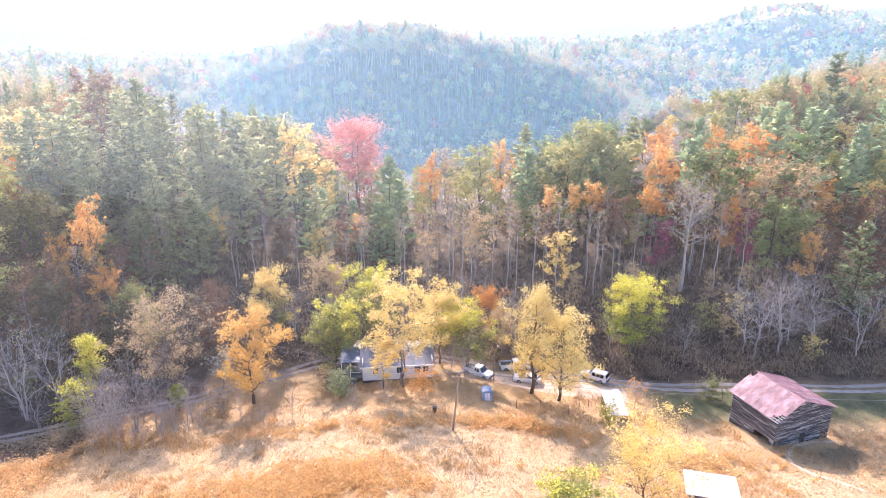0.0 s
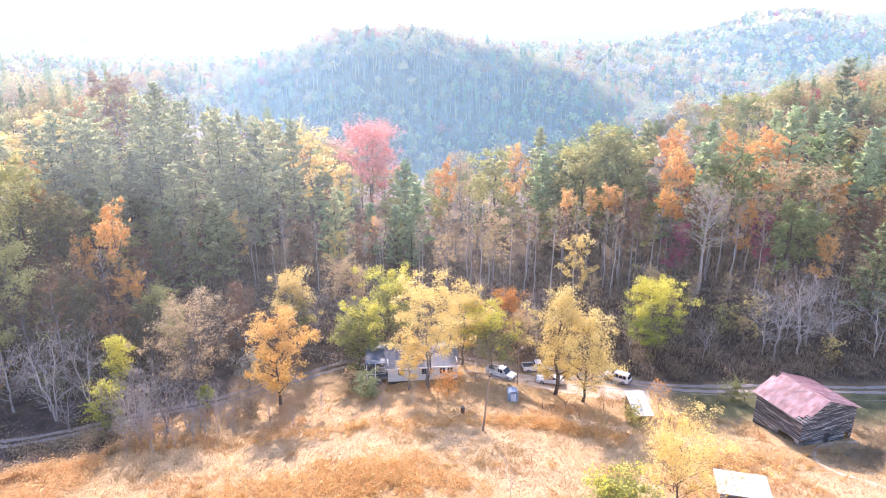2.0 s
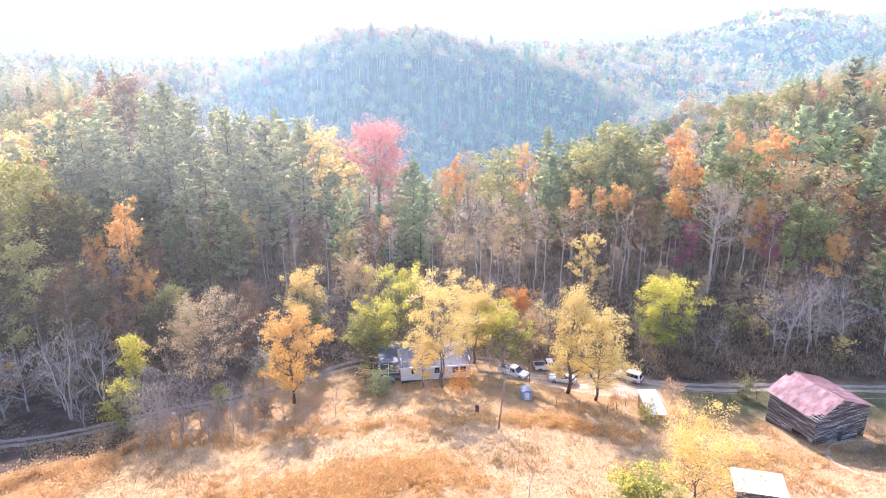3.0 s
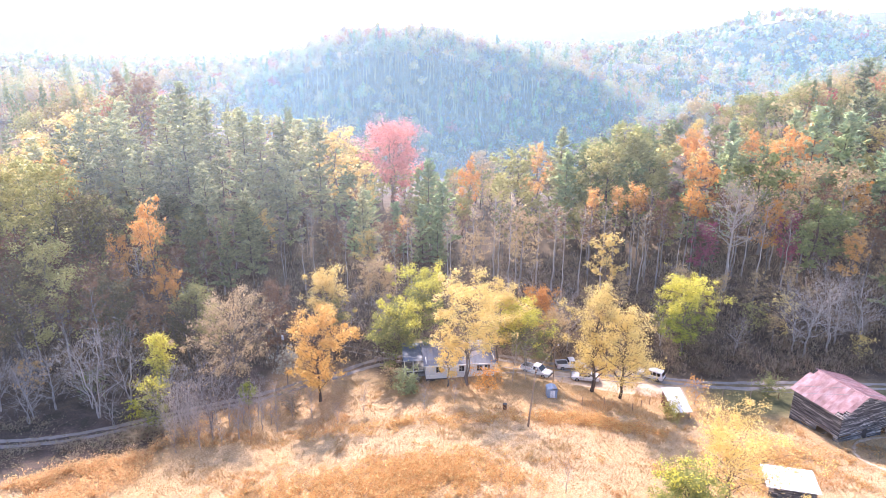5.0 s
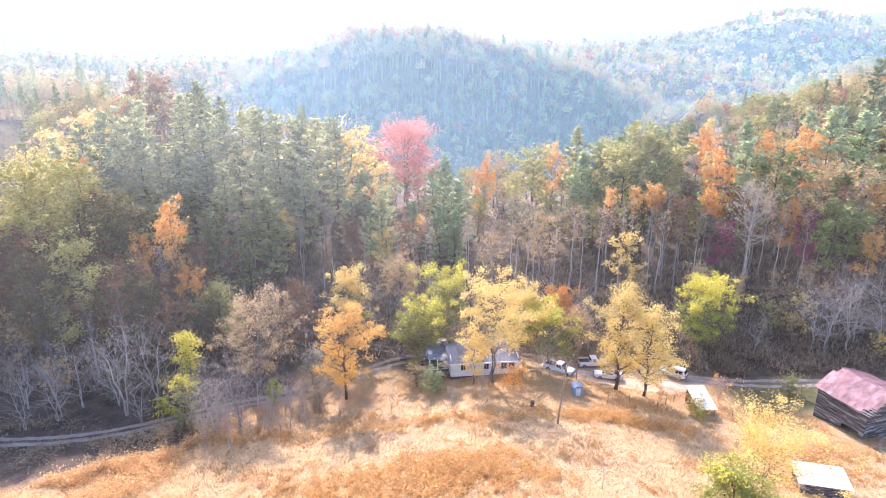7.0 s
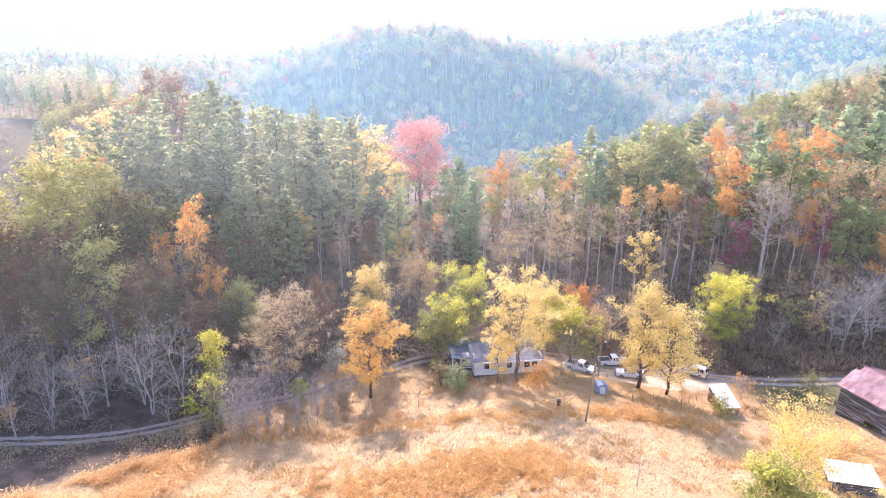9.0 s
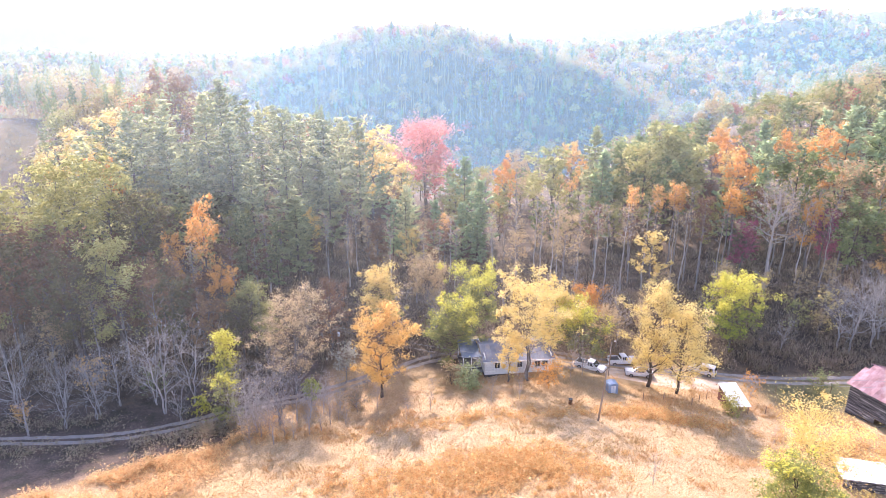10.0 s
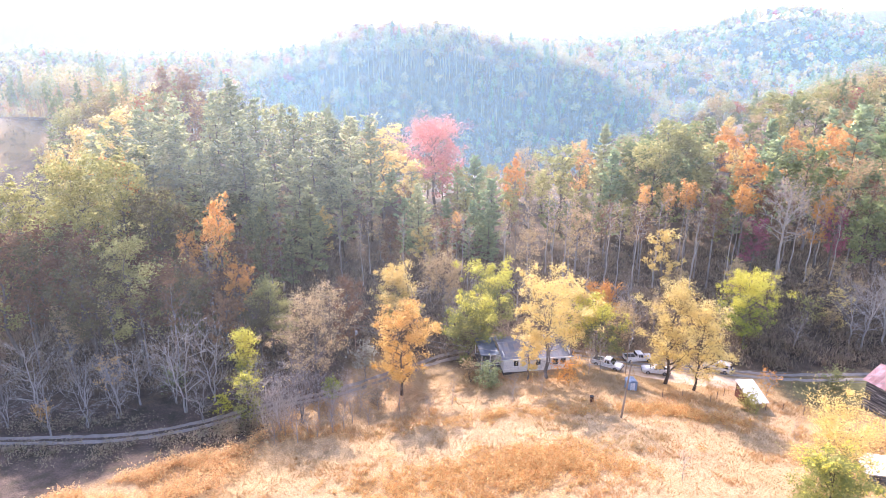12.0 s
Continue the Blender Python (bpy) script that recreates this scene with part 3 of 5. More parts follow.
stand("pale_pine", [(-27.9, 146, 16), (-31.1, 144, 14), (-10.1, 148, 18.1), (-13.6, 160, 19.6), (-14.8, 143, 14.1), (-11.3, 142, 13), (-21, 147, 13), (20.5, 155, 22.7), (57, 147, 23.9), (49.6, 150, 17.7), (100, 170, 20), (94, 147, 20), (113, 163, 21), (101, 156, 21), (84, 172, 19), (119, 176, 20), (66, 168, 20), (76.2, 148, 29), (82.3, 146, 28)])
stand("gold", [(-29.9, 160, 17.5), (-37.1, 158, 27.3), (-49.5, 133, 15.5), (23.4, 122.5, 15.8), (-26.3, 131, 12.7), (-106.6, 150, 23.5), (-101, 157, 24)])
stand("orange", [(-3.2, 160, 19.5), (15, 165, 23.1), (48.7, 142, 24.7), (68.1, 160, 20.1), (72.7, 152, 23.5), (77, 151, 22), (-94.5, 135, 23.6), (-89.9, 134, 22.5), (71.9, 120, 15.5), (60.1, 130, 18.1), (85, 165, 19), (80, 158, 20)], 0.78)
stand("orange", [(-64.8, 113, 24.9), (-70.4, 112.5, 19.7)], 0.62)
stand("orange", [(-59.9, 107, 16.5)], 0.85)
stand("tip", [(28.4, 136, 21.9), (31.9, 135, 23), (43.2, 133, 22.5), (23.2, 137, 21.7), (-19, 137, 15.5), (34.5, 139, 20), (46, 136, 20)])
stand("russet", [(-21.4, 134.5, 13.5), (-90.2, 172, 27.6), (52, 138, 17), (-34, 133, 13), (84, 128, 18)])
stand("tan", [(-3.2, 129.5, 13.6), (0.9, 165, 20.1), (68.4, 136, 23), (75.8, 133, 24), (6.8, 130, 18), (-70.7, 108, 14), (36, 116, 12), (63, 140, 22)])
stand("olive", [(9.1, 160, 22.7), (34.9, 160, 27.1), (37.6, 155, 25.7), (28.8, 150, 25.7), (40.8, 150, 24.6), (-78, 120, 22)], 1.1)
stand("olive", [(86.6, 205, 12), (95, 203, 13)], 1.9)
stand("green", [(59.2, 138, 25.6), (66.3, 125, 19.5), (41.7, 162, 25), (28.7, 158, 24.8), (34, 147, 22), (72, 128, 17)], 1.1)
for i, x in enumerate(np.arange(-134, -50, 5.2)):
    # the tall front of the wood that shades the flat bottom
    stand(("great_green", "great_oak", "russet", "great_green", "russet")[i % 5], [(x + 1.2 * math.sin(i * 2.3), 102 + 2.5 * math.sin(i * 1.7), float(np.interp(x, (-80, -54), (23.5, 11))) * (1 + 0.08 * math.sin(i * 3.1)))])
stand("bare_crown", [(50, 126.7, 24.5)])
stand("magenta", [(45.7, 129, 14.1), (63, 129, 15)])
stand("pole", [(-66.3, 110, 20), (57, 127, 20), (62, 126, 19)])


for _ in range(64):
    x, y = rng.uniform(-4, 73), rng.uniform(126.5, 136)
    if free(x, y, 2.6):
        place("pole" if x < 14 or rng.uniform() < 0.45 else "poplar", x, y, rng.uniform(18, 22.5), rng.uniform(0.8, 1.05))
for _ in range(26):
    x, y = rng.uniform(-46, -6), rng.uniform(127, 135)
    if free(x, y, 2.8):
        place("pole", x, y, rng.uniform(14, 18), rng.uniform(0.75, 1.0))


def wood_kind(x, y):
    """Which trees grow where."""
    r, pick = rng.uniform(), rng.integers
    if x < -42:
        if y < 120:
            return ("pole", "russet", "russet", "tan", "poplar", "poplar", "russet")[int(r * 7)]
        if x < -98:
            return ("gold", "tan", "olive", "pale_pine", "olive")[int(r * 5)]
        return "pine" if r < 0.5 else ("olive", "russet", "pole", "tan")[int(pick(4))]
    if x < -8:
        if y < 136:
            return ("pole", "tan", "pole", "pine", "poplar")[int(r * 5)]
        return "pale_pine" if r < 0.4 else "pine" if r < 0.5 else ("olive", "poplar", "pole", "tan")[int(pick(4))]
    if x < 34:
        if y < 140:
            return ("pole", "pole", "poplar", "pole", "tan", "russet")[int(r * 6)]
        return ("tan", "olive", "green", "poplar", "olive", "olive", "green")[int(r * 7)]
    if y < 136:
        return ("pole", "pole", "poplar", "green", "russet", "tan", "pole", "poplar")[int(r * 8)]
    return ("pale_pine", "olive", "olive", "green", "tan", "olive", "russet", "gold", "orange", "green", "tan")[int(r * 11)]


TALL = {"pine": 23, "poplar": 20, "pole": 20, "olive": 16, "green": 16, "orange": 16, "gold": 16, "tan": 14, "russet": 14, "pale_pine": 16}
count = 0
for _ in range(9000):
    y = 93 + 113 * rng.uniform() ** 1.2
    x = rng.uniform(-55 - 0.42 * y, 40 + 0.48 * y)
    if y < 128 - 31 * smooth(-46, -62, x) - 15 * smooth(70, 84, x) or (x < -126 and y > 135) or not free(x, y, 4.2 if y < 132 else 5.2 if y < 150 else 6.0):
        continue
    k = wood_kind(x, y)
    h = TALL[k] * rng.uniform(0.72, 1.0)
    room = float(headroom(x, y)) + rng.uniform(-1.5, 1.5)
    if room < 7:
        continue
    h = min(h, room)
    if -46 < x < 30:
        h = min(h, 0.69 * (y - 101) - 1.5)
    if -35 < x < 34 and y > 140:
        h *= 0.85
    place(k, x, y, h, rng.uniform(0.85, 1.2))
    count += 1
    if count >= 500:
        break

# ---------------------------------------------------------------- far woods


def tone_material(name, stops, through_light=0.5):
    m, nt, b = material(name)
    a = nt.nodes.new("ShaderNodeAttribute")
    a.attribute_name = "tone"
    geo = nt.nodes.new("ShaderNodeNewGeometry")
    col = ramp(nt, a.outputs["Fac"], stops)
    v = ramp(nt, geo.outputs["Random Per Island"], [(0, (0.9, 0.9, 0.9)), (1, (1.08, 1.08, 1.08))])
    col = mix(nt, 1.0, col, v, "MULTIPLY")
    nt.nodes.remove(b)
    d, t = node(nt, "ShaderNodeBsdfDiffuse"), node(nt, "ShaderNodeBsdfTranslucent")
    mx = node(nt, "ShaderNodeMixShader", Fac=through_light)
    nt.links.new(col, d.inputs[0])
    nt.links.new(col, t.inputs[0])
    nt.links.new(d.outputs[0], mx.inputs[1])
    nt.links.new(t.outputs[0], mx.inputs[2])
    nt.links.new(mx.outputs[0], nt.nodes["Material Output"].inputs[0])
    return m


FAR = tone_material("far_foliage", [(0.0, (0.17, 0.21, 0.10)), (0.3, (0.34, 0.35, 0.16)), (0.45, (0.48, 0.41, 0.19)), (0.6, (0.52, 0.34, 0.16)), (0.75, (0.22, 0.17, 0.13)), (0.9, (0.48, 0.22, 0.11)), (1.0, (0.50, 0.15, 0.13))], 0.4)


BROWNS = [0.06, 0.06, 0.08, 0.1, 0.14, 0.14, 0.2, 0.18, 0.03, 0.01]
GOLDEN = [0.1, 0.14, 0.15, 0.2, 0.16, 0.12, 0.04, 0.03, 0.05, 0.01]
WARM = [0.06, 0.06, 0.08, 0.2, 0.2, 0.2, 0.08, 0.04, 0.07, 0.01]
SUNNY = [0.03, 0.14, 0.27, 0.25, 0.12, 0.1, 0.02, 0.02, 0.04, 0.01]
FAINT = [0.02, 0.12, 0.22, 0.26, 0.16, 0.12, 0.04, 0.03, 0.02, 0.01]
CREST = [0.06, 0.07, 0.1, 0.24, 0.18, 0.16, 0.04, 0.04, 0.09, 0.02]
MIXED = [0.16, 0.1, 0.1, 0.12, 0.13, 0.11, 0.1, 0.1, 0.06, 0.02]


def far_wood(name, label, pts, height, leaves, size, trunks=True, tones=MIXED, bare=0.0):
    """Many small far trees as one mesh: lobed crowns of loose leaf clumps on thin trunks; bare: the share that has dropped its leaves."""
    n = len(pts)
    tone = rng.choice([0.05, 0.2, 0.32, 0.45, 0.55, 0.62, 0.75, 0.78, 0.9, 0.97], n, p=tones) + rng.normal(size=n) * 0.03
    h = height * rng.uniform(0.7, 1.15, n)
    z0 = ground(pts[:, 0], pts[:, 1])
    pine = tone < 0.25
    lobes = 8
    # each tree carries a few rounded lobes; the leaves sit on their outsides
    lc = rng.normal(size=(n, lobes, 3))
    lc /= np.linalg.norm(lc, axis=2)[..., None]
    lc[..., 2] = np.abs(lc[..., 2]) * 0.9 - 0.35
    lc[:, 0] = (0, 0, 0.75)
    up = np.linspace(-0.8, 1.0, lobes)[None] + rng.normal(size=(n, lobes)) * 0.08
    lc[pine, :, 2] = up[pine]
    which = rng.integers(0, lobes, (n, leaves))
    c = np.take_along_axis(lc, which[..., None], 1)
    d = rng.normal(size=(n, leaves, 3))
    d /= np.linalg.norm(d, axis=2)[..., None]
    taper = np.where(pine[:, None], 0.55 * (1.15 - 0.9 * c[..., 2]), 1.0)
    wide = (0.26 * h)[:, None] * np.where(pine[:, None], 0.85, 1.0)
    tall = (h * np.where(pine, 0.42, 0.32))[:, None]
    spread = c[..., :2] * taper[..., None] * np.where(pine[:, None, None], 0.45, 0.68) + d[..., :2] * 0.50 * taper[..., None]
    C = np.stack([pts[:, 0, None] + spread[..., 0] * wide, pts[:, 1, None] + spread[..., 1] * wide, (z0 + h * 0.62)[:, None] + (c[..., 2] * 0.68 + d[..., 2] * 0.34) * tall], -1)
    keep = (rng.uniform(size=n) >= bare) | pine
    V, F = blades(rng, C[keep].reshape(-1, 3), size, 1.1, facing=(d + 0.5 * c)[keep].reshape(-1, 3) * 2.2, corners=3)
    T = np.repeat(tone[keep], leaves * 3)
    if (~keep).any():
        # leafless: fans of thin upright twigs
        m = int((~keep).sum())
        k = max(24, leaves // 3)
        q = C[~keep][:, :k]
        stem = np.stack([pts[~keep, 0], pts[~keep, 1], (z0 + 0.45 * h)[~keep]], -1)[:, None]
        ax = (q - stem).reshape(-1, 3)
        ax /= np.linalg.norm(ax, axis=1)[:, None]
        v, f = blades(rng, q.reshape(-1, 3), 0.3, 8.0, axis=ax * 1.4, corners=3)
        V, F = np.concatenate([V, v]), np.concatenate([F, f + len(V)])
        T = np.concatenate([T, np.full(len(v), 0.75)])
    if trunks:
        wv = np.zeros((n, 4, 3))
        w = 0.2
        for k, (dx, dz) in enumerate(((-w, -0.5), (w, -0.5), (w * 0.4, 0.8), (-w * 0.4, 0.8))):
            wv[:, k, 0] = pts[:, 0] + dx
            wv[:, k, 1] = pts[:, 1] + dx * 0.3
            wv[:, k, 2] = z0 + h * max(dz, 0) + min(dz, 0)
        quad = len(V) + np.arange(4 * n).reshape(n, 4)
        F = np.concatenate([F, quad[:, :3], quad[:, [0, 2, 3]]])
        V = np.concatenate([V, wv.reshape(-1, 3)])
        T = np.concatenate([T, np.full(4 * n, 0.68)])
    ob = new(name, mesh_np(name, V, F, [FAR]))
    ob.data.attributes.new("tone", "FLOAT", "POINT").data.foreach_set("value", T.astype(np.float32))
    return tagged(ob, label, "woods", kind="stuff")


def scatter(n, x0, x1, y0, y1, keep=None):
    p = np.column_stack([rng.uniform(x0, x1, n * 3), rng.uniform(y0, y1, n * 3)])
    if keep is not None:
        p = p[keep(p[:, 0], p[:, 1])]
    return p[:n]


for side, tones in ((-1, GOLDEN), (1, SUNNY)):
    far_wood("hillside_woods", "sunlit golden and green woods on the slope behind" if side < 0 else "mixed green and autumn woods on the slope behind", scatter(320, -190, 240, 185, 256, lambda x, y: (x * side > 0) & ((np.abs(x) > 45) | (y > 200)) & (np.abs(x) < 0.78 * y) & (bump(x, y, -165, 190, 28, 24) < 0.35) & (headroom(x, y) > 17)), 19, 280, 0.62, tones=tones)
far_wood("upper_slope_woods", "sunlit green and gold woods on a higher slope", scatter(330, 92, 330, 258, 350, lambda x, y: x < 0.75 * y), 16, 230, 0.8, tones=SUNNY)
far_wood("hollow_woods", "low mixed woods in the hollow below the ridge", scatter(170, -80, 110, 272, 318), 10, 110, 0.8, tones=BROWNS)
far_wood("sunny_hill_woods", "sunlit gold and russet woods on a hill beside the ridge", scatter(900, -300, -85, 345, 490), 15, 105, 1.1, tones=WARM)
far_wood("ridge_woods", "bare and brown autumn woods on a steep shaded ridge", scatter(900, -112, 125, 318, 360), 15, 130, 0.75, tones=BROWNS, bare=0.65)
far_wood("ridge_top_woods", "sunlit gold and green autumn woods along the ridge top", scatter(460, -112, 125, 353, 410), 16, 200, 0.8, tones=CREST)
far_wood("valley_woods", "mixed autumn woods on low hills past the ridge", scatter(1700, -400, 420, 420, 640, lambda x, y: np.abs(x) < 0.7 * y), 15, 66, 1.3, tones=WARM)
far_wood("distant_woods", "hazy autumn woods on distant hills", scatter(6000, -800, 850, 640, 1180, lambda x, y: np.abs(x) < 0.75 * y), 19, 18, 3.2, False, tones=FAINT)

# ---------------------------------------------------------------- haze: tinted translucent sheets standing in for hazy air


def haze_sheet_material(name, amount, colour, fade, reach):
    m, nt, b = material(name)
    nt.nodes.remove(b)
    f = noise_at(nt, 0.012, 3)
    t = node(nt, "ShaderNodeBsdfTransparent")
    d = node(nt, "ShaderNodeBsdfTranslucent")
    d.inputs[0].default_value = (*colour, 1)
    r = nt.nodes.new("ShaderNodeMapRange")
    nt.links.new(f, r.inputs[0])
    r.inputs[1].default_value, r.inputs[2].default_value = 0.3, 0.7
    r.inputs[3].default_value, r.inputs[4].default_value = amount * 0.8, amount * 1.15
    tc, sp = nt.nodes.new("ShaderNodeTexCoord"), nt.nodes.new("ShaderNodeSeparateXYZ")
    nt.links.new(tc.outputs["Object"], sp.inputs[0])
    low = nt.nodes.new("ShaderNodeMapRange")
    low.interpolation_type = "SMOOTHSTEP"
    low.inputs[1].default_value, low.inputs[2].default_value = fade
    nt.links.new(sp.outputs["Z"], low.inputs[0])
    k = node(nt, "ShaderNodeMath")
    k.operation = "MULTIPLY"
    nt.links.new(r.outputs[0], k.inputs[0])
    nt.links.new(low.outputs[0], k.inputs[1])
    # near sheets thicken towards the sun's side, imitating the glare there
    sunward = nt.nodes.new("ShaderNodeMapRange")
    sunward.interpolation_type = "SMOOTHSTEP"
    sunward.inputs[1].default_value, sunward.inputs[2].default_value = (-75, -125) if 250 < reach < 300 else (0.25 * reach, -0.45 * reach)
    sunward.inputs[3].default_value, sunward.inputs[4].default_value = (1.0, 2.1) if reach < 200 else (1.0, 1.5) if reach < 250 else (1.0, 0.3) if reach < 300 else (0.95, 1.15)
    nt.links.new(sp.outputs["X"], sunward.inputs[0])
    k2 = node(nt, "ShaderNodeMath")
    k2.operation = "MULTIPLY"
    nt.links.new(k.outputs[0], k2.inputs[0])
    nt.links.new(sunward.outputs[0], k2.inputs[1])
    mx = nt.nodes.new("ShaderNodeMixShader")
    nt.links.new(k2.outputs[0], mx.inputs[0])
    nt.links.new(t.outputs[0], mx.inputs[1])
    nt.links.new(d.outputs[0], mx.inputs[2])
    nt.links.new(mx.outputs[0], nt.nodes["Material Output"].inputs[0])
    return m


# An upright sheet added at distance y to imitate haze over all behind it.
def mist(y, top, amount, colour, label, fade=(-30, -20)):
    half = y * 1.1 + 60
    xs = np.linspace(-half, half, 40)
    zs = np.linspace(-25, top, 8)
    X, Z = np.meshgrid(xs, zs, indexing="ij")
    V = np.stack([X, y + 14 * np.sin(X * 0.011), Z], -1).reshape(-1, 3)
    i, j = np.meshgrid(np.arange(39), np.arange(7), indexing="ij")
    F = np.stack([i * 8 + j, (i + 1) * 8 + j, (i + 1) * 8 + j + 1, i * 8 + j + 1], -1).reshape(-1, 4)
    ob = new("mist", mesh_np("mist", V, F, [haze_sheet_material("haze_sheet_tint", amount, colour, fade, y)]))
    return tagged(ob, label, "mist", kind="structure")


# tint and amount put the haze's paleness and blueness into each sheet
mist(70, 70, 0.009, (0.86, 0.94, 1.0), "tinted sheet imitating faint haze and glare over the meadow", (12, 34))
mist(129, 90, 0.019, (0.72, 0.88, 1.0), "tinted sheet imitating haze and sun glare among the treetops", (12, 40))
mist(215, 110, 0.036, (0.50, 0.82, 1.0), "blue-tinted sheet imitating thin haze behind the first wood", (-5, 10))
mist(262, 140, 0.072, (0.17, 0.60, 0.95), "blue-tinted sheet imitating haze before the shaded ridge")
mist(510, 200, 0.015, (0.46, 0.74, 1.0), "pale blue sheet imitating haze behind the ridge")
mist(680, 300, 0.018, (0.34, 0.68, 1.0), "blue-tinted sheet imitating haze between far hills")
mist(1250, 600, 0.016, (0.22, 0.62, 0.95), "blue-tinted sheet imitating haze before the far mountains")
# ---------------------------------------------------------------- trees round the house and along the field


def lone(name, label, x, y, h, leafmat, bark, group="trees round the house", **kw):
    return tree_of(rng, name, label, group, leafmat, bark, at(x, y, 1, rng.uniform(0, 6.28), sink=0.05), h=h, **kw)


rng = np.random.default_rng(23)
BIG = dict(size=0.185, clump=0.85, sides=4)
lone("maple_tree", "tall golden yellow maple in front of the house", -6.2, 89.2, 15.6, GOLD, BARK, base=0.32, radius=6.2, limbs=22, subs=6, leaves=12500, forks=2, **BIG)
lone("maple_tree", "orange-gold maple beside the lane", -29.9, 89.0, 15.6, AMBER, BARK_DARK, base=0.16, radius=4.6, limbs=22, subs=5, leaves=14630, **BIG)
lone("walnut_tree", "tan-leaved tree with a bare twiggy lower half", -44.3, 91.5, 17.2, FAWN, BARK, base=0.18, radius=5.4, limbs=28, subs=7, leaves=9800, twigs=5, size=0.16, clump=0.9, sides=3)
lone("poplar_tree", "narrow lemon-yellow tree at the field edge", -55.2, 90.0, 13.6, LIME, BARK, below=OLIVE_BRIGHT, split_at=0.6, base=0.25, radius=1.7, limbs=18, subs=5, leaves=4600, **BIG)
lone("ash_tree", "pale gold tree shading the parked cars", 18.3, 89.5, 15.0, PALE_GOLD, BARK_DARK, base=0.1, radius=4.6, limbs=22, subs=6, leaves=12500, top=0.45, size=0.17, clump=1.0, sides=4)
lone("ash_tree", "pale gold leaning tree shading the parked cars", 14.2, 91.4, 18.9, PALE_GOLD, BARK_DARK, base=0.1, radius=4.4, limbs=22, subs=6, leaves=12500, top=0.45, size=0.17, clump=1.0, sides=4)
lone("maple_tree", "round bright lime-green tree beside the lane", 34.2, 106.0, 14.4, LIME, BARK, below=LIME_DARK, split_at=0.72, base=0.16, radius=5.3, limbs=32, subs=7, leaves=17000, top=0.45, size=0.18, clump=0.8, sides=4)
lone("maple_tree", "golden tree, olive below, behind the house", -31.5, 108.0, 15.2, GOLD, BARK, below=OLIVE_BRIGHT, split_at=0.62, base=0.3, radius=4.0, limbs=20, subs=6, leaves=12320, **BIG)
lone("walnut_tree", "tan half-bare tree behind the house", -22.2, 116.0, 13.5, TAN, BARK, base=0.3, radius=4.0, limbs=18, subs=6, leaves=6930, twigs=2, **BIG)
lone("oak_tree", "dense olive-green tree beside the house", -18.8, 99.5, 11.4, LIME, BARK_DARK, below=OLIVE_BRIGHT, split_at=0.86, base=0.2, radius=5.0, limbs=26, subs=6, leaves=20020, forks=2, **BIG)
lone("oak_tree", "dense olive and yellow tree behind the house", -14.9, 107.7, 13.4, LIME, BARK_DARK, below=OLIVE_BRIGHT, split_at=0.86, base=0.2, radius=5.6, limbs=24, subs=6, leaves=17710, forks=2, **BIG)
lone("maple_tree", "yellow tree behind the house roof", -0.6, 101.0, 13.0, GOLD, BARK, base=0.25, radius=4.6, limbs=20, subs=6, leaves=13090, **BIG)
lone("oak_tree", "spreading tree, green below and yellow above", 4.4, 98.0, 10.6, LIME, BARK, below=GREEN_GREY, split_at=0.78, base=0.22, radius=5.0, limbs=22, subs=6, leaves=13860, twigs=1, forks=2, **BIG)
lone("maple_tree", "small golden tree behind the yard", 8.6, 112.0, 9.9, ORANGE, BARK, base=0.25, radius=2.8, limbs=14, subs=5, leaves=5390, **BIG)
lone("oak_tree", "half-bare tree with tan leaves near the yard", 9.5, 103.0, 10.5, TAN, BARK, base=0.2, radius=3.0, limbs=14, subs=5, leaves=2695, twigs=2, **BIG)
lone("maple_tree", "yellow young tree leaning before the house", -9.5, 89.2, 9.5, GOLD, BARK, base=0.25, radius=2.2, limbs=12, subs=5, leaves=5005, size=0.16, clump=0.7, sides=4)
lone("poplar_tree", "slender tree with a yellow tip in the shade", -54.2, 105.0, 14.8, OLIVE, BARK, base=0.3, radius=2.8, limbs=16, subs=5, leaves=5775, **BIG)
lone("oak_tree", "dull brown-leaved tree at the wood's edge", -40.0, 103.0, 15.0, RUSSET, BARK, base=0.2, radius=3.6, limbs=16, subs=5, leaves=5775, twigs=1, **BIG)
lone("locust_tree", "spreading golden-yellow tree on the slope above a shed", 22.0, 58.6, 9.4, GOLD, BARK_DARK, "trees on the slope", base=0.15, radius=5.6, limbs=24, subs=7, leaves=12500, top=0.4, size=0.135, clump=0.95, sides=4, forks=2)
lone("cedar_tree", "young olive-green tree on the near slope", 11.1, 44.0, 10.8, LIME, BARK_DARK, "trees on the slope", below=OLIVE_BRIGHT, split_at=1.08, base=0.1, radius=3.4, limbs=26, subs=8, leaves=16170, top=0.35, size=0.15, clump=0.7, sides=4)
lone("poplar_tree", "small olive-yellow tree in the hedge at the field edge", -52.2, 79.8, 10.0, LIME, BARK, below=OLIVE_BRIGHT, split_at=0.95, base=0.12, radius=2.0, limbs=16, subs=5, leaves=2400, **BIG)
lone("bare_tree", "leafless twiggy tree in the hedge at the field edge", -44.4, 80.6, 10.0, TAN, BARK_PALE, "bare trees", base=0.12, radius=4.6, limbs=24, subs=7, leaves=250, twigs=5, size=0.15, clump=0.8, sides=3, forks=3)
